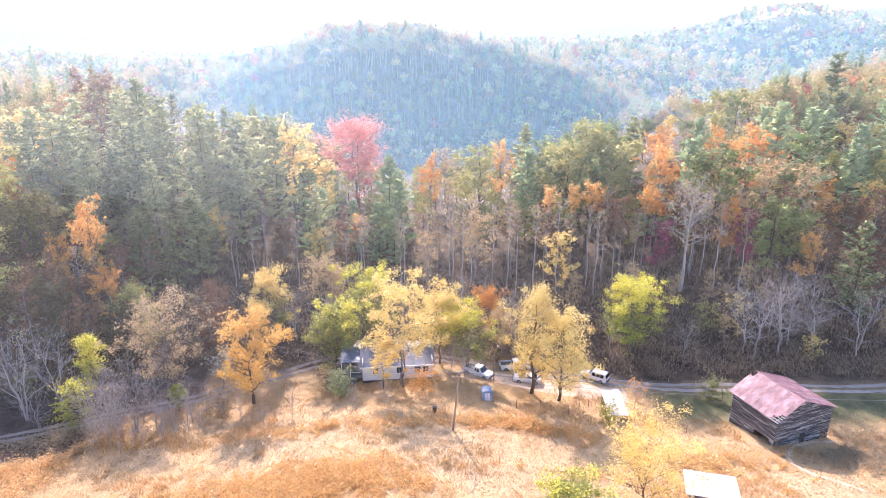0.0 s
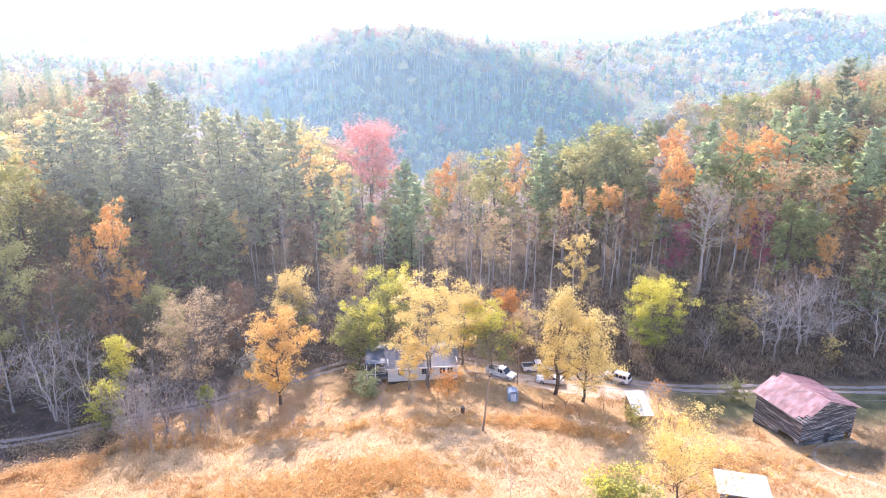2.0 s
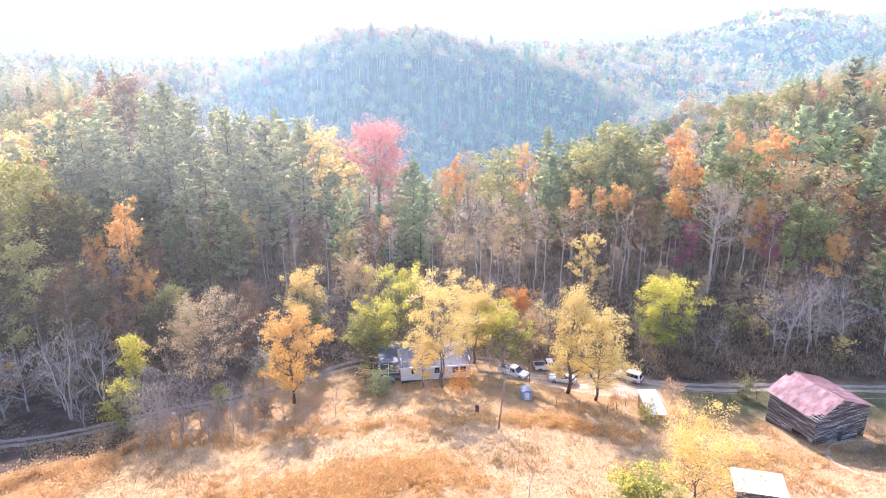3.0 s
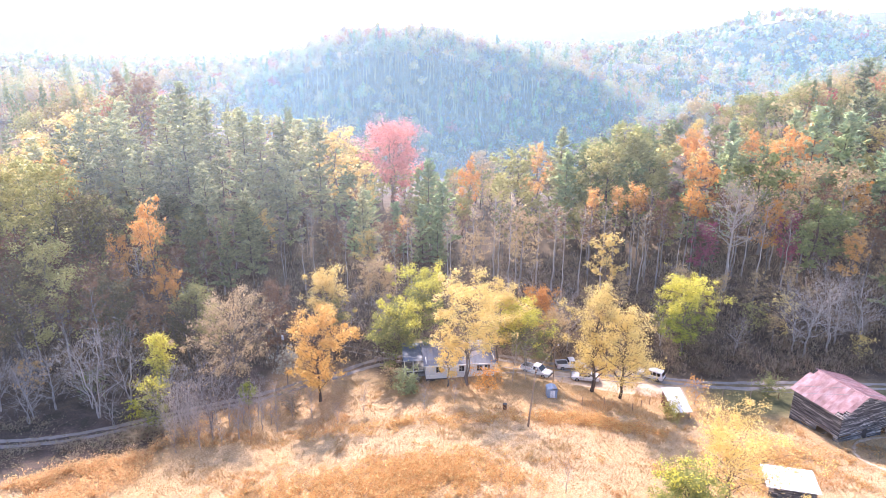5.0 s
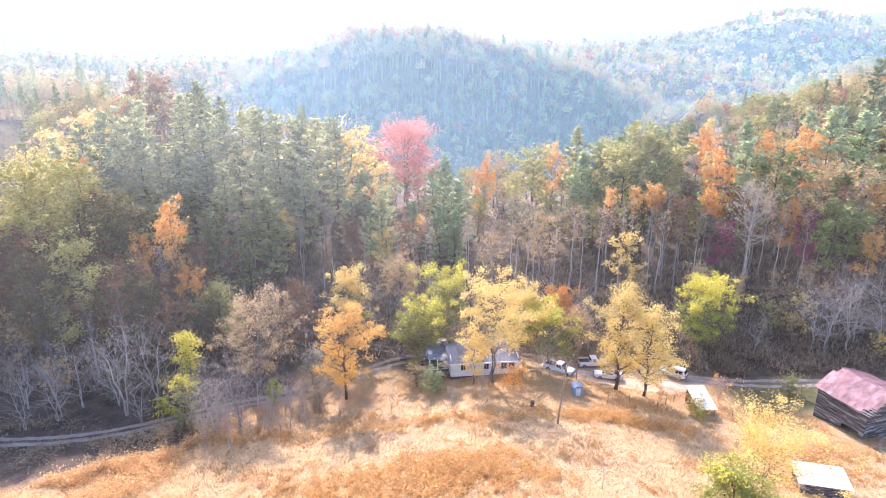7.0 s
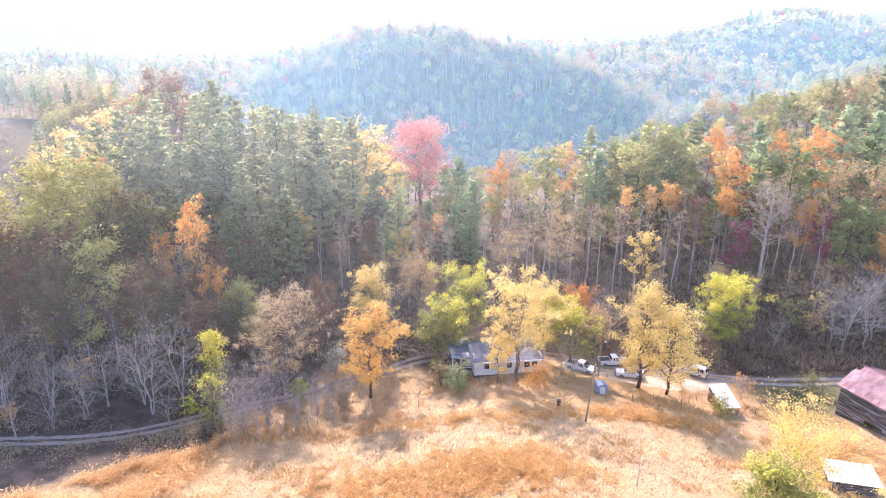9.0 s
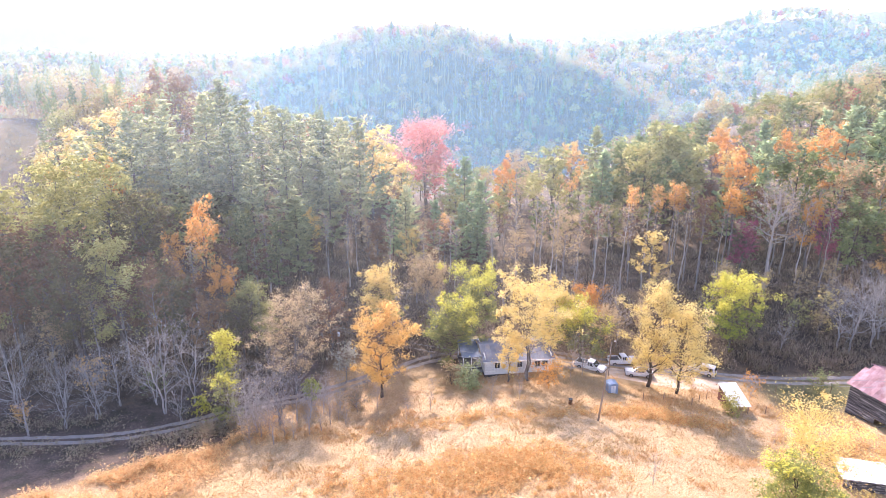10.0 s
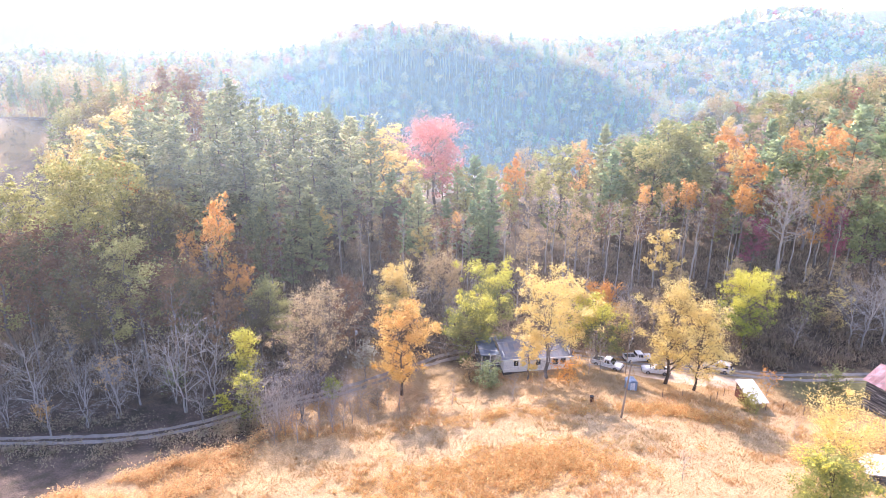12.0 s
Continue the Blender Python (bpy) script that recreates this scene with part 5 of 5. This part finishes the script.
def open_shed():
    """Long low roof falling towards the meadow, on posts, boarded on one side."""
    ob = thing("open_shed", "low open-sided shed with a white tin roof and red boards", "shed", m=set_down(26.2, 86.0, 2, gz(26.2, 86.0) - 0.1) @ Matrix.Diagonal((0.76, 0.76, 0.88, 1)))
    fall = 0.16
    level = lambda y: 2.55 + fall * y
    for x in (-1.6, 1.6):
        for y in (-3.2, -1.0, 1.2, 3.2):
            part("post", box(x - 0.07, x + 0.07, y - 0.07, y + 0.07, -0.8, level(y) - 0.06), POLE_WOOD, ob)
        part("beam", rod((x, -3.5, level(-3.5) - 0.08), (x, 3.5, level(3.5) - 0.08), 0.07, 4), POLE_WOOD, ob)
    for i in range(5):
        w = 3.9 / 5
        tin_sheet("roof_sheet", ob, WHITE_TIN, w, 7.4, Matrix.Translation((-1.95 + i * w, -3.65, level(-3.65) + 0.02 + 0.004 * i)) @ Matrix.Rotation(math.atan(fall), 4, "X"), 3)
    for i in range(14):
        y = -0.9 + i * 0.3
        part("wall_board", box(-1.70, -1.67, y, y + 0.285, -0.5, level(y) - 0.12 + rnd.uniform(-0.1, 0.03)), RED_WALL, ob)
    for i in range(10):
        x = -1.62 + i * 0.325
        part("wall_board", box(x, x + 0.31, 3.28, 3.31, -0.4, level(3.2) - 0.1), RED_WALL, ob)


open_shed()


def white_shed():
    x, y = 31.5, 62.9
    ob = thing("field_shed", "low shed with a bright white tin roof on the slope", "shed", m=set_down(x, y, -14, gz(x, y) - 0.4) @ Matrix.Diagonal((0.88, 0.9, 1, 1)))
    for sx, sy in ((-2.9, -1.9), (2.9, -1.9), (-2.9, 1.9), (2.9, 1.9)):
        part("post", box(sx - 0.08, sx + 0.08, sy - 0.08, sy + 0.08, -0.8, 2.3), POLE_WOOD, ob)
    for i in range(10):
        w = 0.58
        part("wall_board", box(-2.95 + i * w + 0.008, -2.95 + (i + 1) * w, -1.99, -1.96, -0.5, 2.2), GREY_BOARD, ob)
        part("wall_board", box(-2.95 + i * w + 0.008, -2.95 + (i + 1) * w, 1.96, 1.99, -0.5, 2.2), GREY_BOARD, ob)
    for i in range(8):
        w = 6.8 / 8
        tin_sheet("roof_sheet", ob, WHITE_TIN, w, 4.7, Matrix.Translation((-3.4 + i * w, -2.35, 2.33)) @ Matrix.Rotation(0.05, 4, "X"), 3)


white_shed()
far_shed = thing("garden_shed", "small shed with a mustard tin roof behind the house", "shed", m=set_down(-13.7, 103.2, 5, gz(-13.7, 103.2)) @ Matrix.Diagonal((0.9, 0.9, 1.45, 1)))
part("body", box(-1.6, 1.6, -1.2, 1.2, -0.3, 2.1), GREY_BOARD, far_shed)
part("roof", box(-1.9, 1.9, -1.5, 1.5, 2.11, 2.22, 0.03), TANROOF, far_shed)

# ---------------------------------------------------------------- vehicles
WHITE_PAINT = worn("white_car_paint", [(0.74, 0.74, 0.74), (0.8, 0.8, 0.8)], 0.8, 0.25, relief_by=0.0)
RUBBER = worn("black_rubber", [(0.02, 0.02, 0.02), (0.035, 0.035, 0.035)], 3.0, 0.9)
RIM = worn("steel_rim", [(0.35, 0.35, 0.36), (0.5, 0.5, 0.5)], 3.0, 0.35, metal=0.8)
CAR_GLASS = glass_material("dark_car_glass", (0.012, 0.014, 0.018))
RED_LAMP = glass_material("tail_lamp_red", (0.35, 0.02, 0.02))
CLEAR_LAMP = glass_material("head_lamp_clear", (0.6, 0.6, 0.58))
DARK_TRIM = worn("dark_plastic", [(0.03, 0.03, 0.03), (0.06, 0.06, 0.06)], 3.0, 0.6)


def hull(profile, y0, y1, tuck, bevel):
    """A body from a side profile (x, z), drawn in by tuck at heights over the waist."""
    bm = bmesh.new()
    top = max(z for _, z in profile)
    a = [bm.verts.new((x, y0 + tuck * max(0, (z - 0.95)) / max(top - 0.95, 0.01), z)) for x, z in profile]
    b = [bm.verts.new((x, y1 - tuck * max(0, (z - 0.95)) / max(top - 0.95, 0.01), z)) for x, z in profile]
    bm.faces.new(a)
    bm.faces.new(b[::-1])
    n = len(profile)
    for i in range(n):
        bm.faces.new((a[(i + 1) % n], a[i], b[i], b[(i + 1) % n]))
    bmesh.ops.recalc_face_normals(bm, faces=bm.faces)
    bmesh.ops.bevel(bm, geom=list(bm.edges), offset=bevel, segments=2, affect="EDGES")
    return bm


def car(kind, label, x, y, heading):
    """A parked car whose front points along heading (degrees from +x)."""
    ob = thing({"suv": "suv", "pickup": "pickup_truck", "sedan": "sedan"}[kind], label, "car", "parked cars", set_down(x, y, heading, gz(x, y) + 0.05))
    L, W = {"suv": (4.7, 1.85), "pickup": (5.3, 1.9), "sedan": (4.7, 1.8)}[kind]
    f = L / 2
    lower = [(-f, 0.45), (-f, 0.85), (-f + 0.1, 0.98), (f - 1.3, 1.0), (f - 0.15, 0.9), (f, 0.75), (f, 0.45), (f - 0.3, 0.32), (-f + 0.3, 0.32)]
    body = part("body", hull(lower, -W / 2, W / 2, 0.05, 0.05), WHITE_PAINT, ob)
    roof_z = {"suv": 1.75, "pickup": 1.72, "sedan": 1.42}[kind]
    back, rear_top = {"suv": (-f + 0.05, -f + 0.3), "pickup": (-0.55, -0.45), "sedan": (-f + 0.75, -f + 1.4)}[kind]
    cab = [(back, 0.97), (rear_top, roof_z - 0.05), (rear_top + 0.2, roof_z), (f - 2.2, roof_z), (f - 2.0, roof_z - 0.05), (f - 1.25, 0.97)]
    cabin = part("cabin", hull(cab, -W / 2 + 0.06, W / 2 - 0.06, 0.16, 0.03), WHITE_PAINT, ob)
    lo, hi = 1.05, roof_z - 0.14
    x0, x1 = rear_top + 0.18, f - 2.15
    cells = 3 if kind == "suv" else 2
    for side in (-1, 1):
        for c in range(cells):
            a = x0 + (x1 - x0) * c / cells + 0.05
            b = x0 + (x1 - x0) * (c + 1) / cells - 0.05
            bm = bmesh.new()
            tuck = lambda z: W / 2 - 0.06 - 0.16 * max(0, z - 0.95) / (roof_z - 0.95) + 0.012
            vs = [bm.verts.new((px, side * (tuck(z) + o), z)) for o in (0, -0.03) for px, z in ((a, lo), (b + (0.25 if c == cells - 1 else 0), lo), (b, hi), (a, hi))]
            for q in ((0, 1, 2, 3), (7, 6, 5, 4), (0, 4, 5, 1), (1, 5, 6, 2), (2, 6, 7, 3), (3, 7, 4, 0)):
                bm.faces.new([vs[i] for i in q])
            part("side_window", bm, CAR_GLASS, cabin)
    def screen(name, xa, za, xb, zb, w):
        bm = bmesh.new()
        n = Vector((zb - za, 0, xa - xb)).normalized() * (0.03 if xa > 0 or name == "windscreen" else -0.03)
        vs = [bm.verts.new(Vector((px, s * ww, z)) + n * k) for k in (1, -0.6) for px, z, s, ww in ((xa, za, -1, w), (xa, za, 1, w), (xb, zb, 1, w - 0.1), (xb, zb, -1, w - 0.1))]
        for q in ((0, 1, 2, 3), (7, 6, 5, 4), (0, 4, 5, 1), (1, 5, 6, 2), (2, 6, 7, 3), (3, 7, 4, 0)):
            bm.faces.new([vs[i] for i in q])
        part(name, bm, CAR_GLASS, cabin)
    screen("windscreen", f - 1.33, 1.05, f - 1.95, roof_z - 0.1, W / 2 - 0.14)
    screen("rear_window", back + 0.05, 1.05, rear_top - 0.01, roof_z - 0.12, W / 2 - 0.14)
    if kind == "pickup":
        part("bed_well", box(-f + 0.12, -0.62, -W / 2 + 0.14, W / 2 - 0.14, 0.985, 1.0), DARK_TRIM, ob, "dark open truck bed")
        for s in (-1, 1):
            part("bed_rail", box(-f + 0.05, -0.58, s * (W / 2 - 0.08) - 0.05, s * (W / 2 - 0.08) + 0.05, 0.97, 1.2, 0.02), WHITE_PAINT, ob)
        part("tailgate", box(-f + 0.02, -f + 0.10, -W / 2 + 0.13, W / 2 - 0.13, 0.97, 1.2, 0.02), WHITE_PAINT, ob)
    part("front_bumper", box(f - 0.05, f + 0.08, -W / 2 + 0.05, W / 2 - 0.05, 0.4, 0.6, 0.03), DARK_TRIM, ob)
    part("rear_bumper", box(-f - 0.08, -f + 0.05, -W / 2 + 0.05, W / 2 - 0.05, 0.4, 0.6, 0.03), DARK_TRIM, ob)
    for s in (-1, 1):
        part("headlight", box(f - 0.06, f + 0.015, s * (W / 2 - 0.25) - 0.16, s * (W / 2 - 0.25) + 0.16, 0.64, 0.78, 0.02), CLEAR_LAMP, ob)
        part("tail_light", box(-f - 0.015, -f + 0.06, s * (W / 2 - 0.14) - 0.09, s * (W / 2 - 0.14) + 0.09, 0.65, 0.92, 0.02), RED_LAMP, ob)
        part("mirror", box(f - 1.75, f - 1.6, s * (W / 2 + 0.08) - 0.09, s * (W / 2 + 0.08) + 0.09, 1.02, 1.18, 0.03), WHITE_PAINT, ob)
        for wx in (-f + 0.95, f - 0.95):
            wheel = part("wheel", rod((wx, s * (W / 2 - 0.22), 0.34), (wx, s * (W / 2 + 0.015), 0.34), 0.345, 20), RUBBER, ob)
            part("rim", rod((wx, s * (W / 2 - 0.1), 0.34), (wx, s * (W / 2 + 0.03), 0.34), 0.2, 14), RIM, wheel)
    return ob


car("suv", "white sport utility vehicle with dark windows on the yard", 25.9, 97.5, 145)
car("pickup", "white pickup truck parked under a tree", 6.0, 97.3, -35)
car("sedan", "white sedan parked behind the gold trees", 14.2, 96.0, 170)
car("pickup", "white pickup truck with a dark bed on the drive", 12.6, 100.8, 5)

# ---------------------------------------------------------------- poles, wires, posts


def pole(name, label, x, y, h, r=0.13, lean=(0, 0)):
    ob = thing(name, label, "pole", "utility poles", set_down(x, y, 0))
    part("shaft", rod((0, 0, -0.5), (lean[0], lean[1], h), r, 12, 0.7), POLE_WOOD, ob)
    return ob


main = pole("utility_pole", "grey wooden utility pole in the meadow", 1.3, 73.9, 8.6, 0.15, lean=(0.8, 0.4))
part("insulator", rod((0.8, 0.4, 8.6), (0.8, 0.4, 8.78), 0.05, 8), TRIM, main)
part("bolt_bracket", box(0.62, 0.92, 0.22, 0.30, 8.1, 8.2), DARK_TRIM, main)
lamp_pole = pole("yard_light_pole", "wooden pole with a yard light beside the parked truck", 8.4, 94.4, 7.0, 0.1)
part("lamp_arm", rod((0, 0, 6.7), (0.5, -0.2, 6.95), 0.03, 6), DARK_TRIM, lamp_pole)
part("lamp_head", rod((0.5, -0.2, 6.75), (0.5, -0.2, 7.0), 0.16, 10, 0.5), TRIM, lamp_pole)
back_pole = pole("utility_pole", "utility pole with a grey transformer by the lane", -38.6, 101.2, 7.6)
part("transformer", rod((0.25, -0.1, 5.6), (0.25, -0.1, 6.4), 0.22, 12), worn("transformer_grey", [(0.4, 0.42, 0.43), (0.55, 0.56, 0.57)]), back_pole)
part("crossarm", box(-0.8, 0.8, -0.06, 0.06, 7.0, 7.12), POLE_WOOD, back_pole)


def wire(a, b, sag, label):
    ob = thing("utility_wire", label, "cable", "overhead wires")
    pts = []
    for s in np.linspace(0, 1, 17):
        p = np.array(a) * (1 - s) + np.array(b) * s
        p[2] -= sag * 4 * s * (1 - s)
        pts.append((p, 0.022))
    V, F = tubes([pts], 5)
    part_np("strand", V, F, [WIRE], ob)


top = (2.1, 74.3, gz(1.3, 73.9) + 8.5)
back_top = (-38.6, 101.2, gz(-38.6, 101.2) + 7.5)
lamp_top = (8.4, 94.4, gz(8.4, 94.4) + 6.6)
wire(top, back_top, 1.2, "thin overhead wire from the meadow to the lane")
wire((top[0], top[1], top[2] - 0.6), (back_top[0], back_top[1], back_top[2] - 0.5), 1.6, "thin overhead wire from the meadow to the lane")
wire(top, lamp_top, 0.4, "thin overhead wire to the yard light")
wire(top, (95, 78, 10.5), 1.5, "thin overhead wire running past the barn")
wire((top[0], top[1], top[2] - 0.7), (95, 78, 9.6), 1.8, "thin overhead wire running past the barn")
wire(top, (-2.5, 93.4, HZ + 3.2), 0.5, "service wire from the pole to the house")
for i, (x, y) in enumerate(((21.0, 86.6), (19.0, 84.6), (22.8, 88.0), (30.5, 84.0), (33.0, 82.5), (35.5, 80.8), (14.8, 85.5), (11.0, 84.0), (36.0, 91.5), (40.5, 91.2), (45.0, 91.0))):
    post = thing("fence_post", "rough grey wooden fence post in the grass", "fence post", "fence posts", set_down(x, y, rnd.uniform(0, 90)))
    part("stake", rod((0, 0, -0.4), (rnd.uniform(-0.06, 0.06), rnd.uniform(-0.06, 0.06), 1.35), 0.07, 7, 0.85), POLE_WOOD, post)
barrel = thing("barrel", "small rusty burn barrel in the meadow", "barrel", m=set_down(-1.2, 80.2, 0))
part("drum", rod((0, 0, -0.05), (0, 0, 0.85), 0.29, 16), worn("rusty_drum", [(0.12, 0.06, 0.04), (0.25, 0.13, 0.08)]), barrel)
part("rim_ring", rod((0, 0, 0.85), (0, 0, 0.89), 0.31, 16), DARK_TRIM, barrel)

# ---------------------------------------------------------------- grass, weeds and undergrowth


def stuff(name, label, category, V, F, mat):
    ob = new(name, mesh_np(name, V, F, [mat]))
    return tagged(ob, label, category, kind="stuff")


def field_leaf(name, colours, patches):
    """Dry blades: broad patches of colour over the ground and a shade for each blade."""
    m, nt, b = material(name)
    geo = nt.nodes.new("ShaderNodeNewGeometry")
    f = noise_at(nt, 0.16, 4)
    col = ramp(nt, geo.outputs["Random Per Island"], [(i / (len(colours) - 1), c) for i, c in enumerate(colours)])
    col = mix(nt, ramp(nt, f, [(0.46, (0, 0, 0)), (0.62, (0.6, 0.6, 0.6))]), col, patches)
    g = noise_at(nt, 0.11, 3, stretch=(1, 1.6, 1))
    col = mix(nt, ramp(nt, g, [(0.50, (0, 0, 0)), (0.62, (0.5, 0.5, 0.5))]), col, (0.50, 0.40, 0.22))
    nt.nodes.remove(b)
    d, t = node(nt, "ShaderNodeBsdfDiffuse"), node(nt, "ShaderNodeBsdfTranslucent")
    mx = node(nt, "ShaderNodeMixShader", Fac=0.25)
    nt.links.new(col, d.inputs[0])
    nt.links.new(col, t.inputs[0])
    nt.links.new(d.outputs[0], mx.inputs[1])
    nt.links.new(t.outputs[0], mx.inputs[2])
    nt.links.new(mx.outputs[0], nt.nodes["Material Output"].inputs[0])
    return m


def tufts(n, xy, blade_h, spread, per, width):
    """Upright bent blades, three corners each."""
    base = np.repeat(xy, per, 0) + rng.normal(size=(n * per, 2)) * spread
    k = len(base)
    a = rng.uniform(0, 6.28, k)
    h = blade_h * rng.uniform(0.5, 1.3, k)
    lean = rng.normal(size=(k, 2)) * 0.6 * h[:, None]
    z = ground(base[:, 0], base[:, 1]) - 0.03
    w = width * rng.uniform(0.6, 1.4, k)
    dx, dy = np.cos(a) * w, np.sin(a) * w
    V = np.stack([np.column_stack([base[:, 0] - dx, base[:, 1] - dy, z]), np.column_stack([base[:, 0] + dx, base[:, 1] + dy, z]), np.column_stack([base + lean, z + h])], 1).reshape(-1, 3)
    return V, np.arange(3 * k).reshape(k, 3)


def in_field(n, x0=-100, x1=85, y0=42, y1=97):
    p = np.column_stack([rng.uniform(x0, x1, 3 * n), rng.uniform(y0, y1, 3 * n)])
    d = np.min(np.hypot(p[:, None, 0] - lane[None, ::3, 0], p[:, None, 1] - lane[None, ::3, 1]), 1)
    inside = (np.abs(p[:, 0] - 49.6) < 6.5) & (np.abs(p[:, 1] - 82.4) < 5.5)
    low = low_shade_mask(p[:, 0], p[:, 1]) > rng.uniform(0.2, 1.0, len(p))
    return p[(d > 2.2) & ~inside & ~low & ((p[:, 0] < 30) | (lawn_mask(p[:, 0], p[:, 1]) < rng.uniform(0.1, 0.9, len(p)))) & (p[:, 1] < 90 + 8 * rng.uniform(size=len(p)))][:n]


STRAW = field_leaf("straw_blades", [(0.47, 0.30, 0.15), (0.56, 0.38, 0.20), (0.62, 0.44, 0.245)], (0.59, 0.375, 0.17))
WEED = field_leaf("weed_blades", [(0.50, 0.30, 0.15), (0.65, 0.41, 0.20), (0.69, 0.49, 0.25)], (0.65, 0.37, 0.17))
pts = in_field(46000)
stuff("meadow_grass", "dry golden meadow grass in tufts", "grass", *tufts(len(pts), pts, 0.19, 0.22, 4, 0.055), STRAW)
pts = in_field(14000)
keep = np.array([noise.noise((x * 0.13, y * 0.16, 3.0)) > 0.18 for x, y in pts])
pts = pts[keep]
stuff("tall_weeds", "patches of tall orange-brown weeds in the meadow", "weeds", *tufts(len(pts), pts, 0.48, 0.3, 8, 0.06), WEED)


def weed_clumps():
    """Bushy weeds in drifts over the meadow."""
    p = in_field(6000, y1=88)
    keep = np.array([0.55 * noise.noise((x * 0.25, y * 0.3, 7.0)) + 0.3 * noise.noise((x * 0.8, y * 0.8, 2.0)) for x, y in p]) > 0.36
    drifts = [np.column_stack([cx + rng.normal(size=n) * rx, cy + rng.normal(size=n) * ry]) for cx, cy, rx, ry, n in ((-12, 60.5, 5.2, 2.8, 700), (12, 77.5, 5.5, 1.2, 260), (-27, 60, 5, 3, 280), (36, 71, 5, 2.2, 160), (-14, 76, 11, 1.2, 160))]
    p = np.concatenate([p[keep][:900], *drifts])
    return clumps(p, 0.85, 40, 0.13, 0.4)


def clumps(pts, height, leaves, size, spread, upright=False):
    h = height * rng.uniform(0.4, 1.3, len(pts))
    C = np.repeat(np.column_stack([pts, ground(pts[:, 0], pts[:, 1]) + h * 0.5]), leaves, 0)
    C = C + rng.normal(size=C.shape) * np.column_stack([np.repeat(spread * h / height, leaves)] * 2 + [np.repeat(h * 0.32, leaves)])
    if upright:
        return blades(rng, C, size, 5.0, axis=rng.normal(size=C.shape) * 0.35 + np.array([0, 0, 1.2]), corners=3)
    return blades(rng, C, size, 1.5, corners=3)


pts = np.column_stack([rng.uniform(-110, 115, 2500), rng.uniform(0, 1, 2500)])
pts[:, 1] = 101 - 8 * smooth(-44, -60, pts[:, 0]) - 2.5 * smooth(25, 38, pts[:, 0]) + 44 * pts[:, 1] ** 1.1
stuff("undergrowth", "grey-brown brush and saplings on the wood floor", "undergrowth", *clumps(pts, 2.6, 72, 0.11, 1.2, True), SHRUB)
pts = np.column_stack([rng.uniform(-95, -47, 460), rng.uniform(0, 1, 460)])
pts[:, 1] = 78 + 0.12 * (pts[:, 0] + 60) + rng.normal(size=460) * 3.0
d = np.min(np.hypot(pts[:, None, 0] - lane[None, :, 0], pts[:, None, 1] - lane[None, :, 1]), 1)
pts = pts[d > 2.6]
stuff("hedge_brush", "tangled brown brush along the meadow's low edge", "undergrowth", *clumps(pts, 1.6, 80, 0.14, 0.9), BRUSH)
stuff("bushy_weeds", "rusty orange bushy weeds in drifts over the meadow", "weeds", *weed_clumps(), leaf_material("rusty_weeds", [(0.46, 0.24, 0.11), (0.66, 0.37, 0.16), (0.74, 0.50, 0.23), (0.60, 0.46, 0.22), (0.70, 0.40, 0.17)], 0.45, 0.05))


def low_edge_weeds():
    """Orange and yellow weeds along the meadow's lower edge."""
    x = rng.uniform(-78, -46, 1100)
    y = field_edge(x) - 0.3 - 11 * rng.uniform(size=1100) ** 1.5
    keep = np.array([noise.noise((a * 0.2, b * 0.2, 9.0)) > -0.15 for a, b in zip(x, y)]) & (y > 44)
    return clumps(np.column_stack([x, y])[keep], 1.3, 46, 0.14, 0.5)


stuff("edge_weeds", "tall orange and yellow weeds at the meadow's low edge", "weeds", *low_edge_weeds(), leaf_material("amber_weeds", [(0.54, 0.31, 0.15), (0.74, 0.46, 0.23), (0.80, 0.58, 0.31), (0.58, 0.46, 0.25)], 0.5, 0.05))

pts = np.column_stack([-165 + rng.normal(size=260) * 13, 188 + rng.normal(size=260) * 10])
stuff("clearing_brush", "tan and russet brush scattered over a hillside clearing", "brush", *clumps(pts, 1.6, 40, 0.26, 0.8), BRUSH)
pts = np.column_stack([58 + rng.normal(size=420) * 4.5, 75 + rng.normal(size=420) * 3.6])
pts = pts[(np.abs(pts[:, 0] - 49.6) > 6.6) | (np.abs(pts[:, 1] - 82.4) > 5.8)]
stuff("barn_brush", "low brown brush in the grass beside the barn", "brush", *clumps(pts, 0.8, 44, 0.13, 0.45), BRUSH)
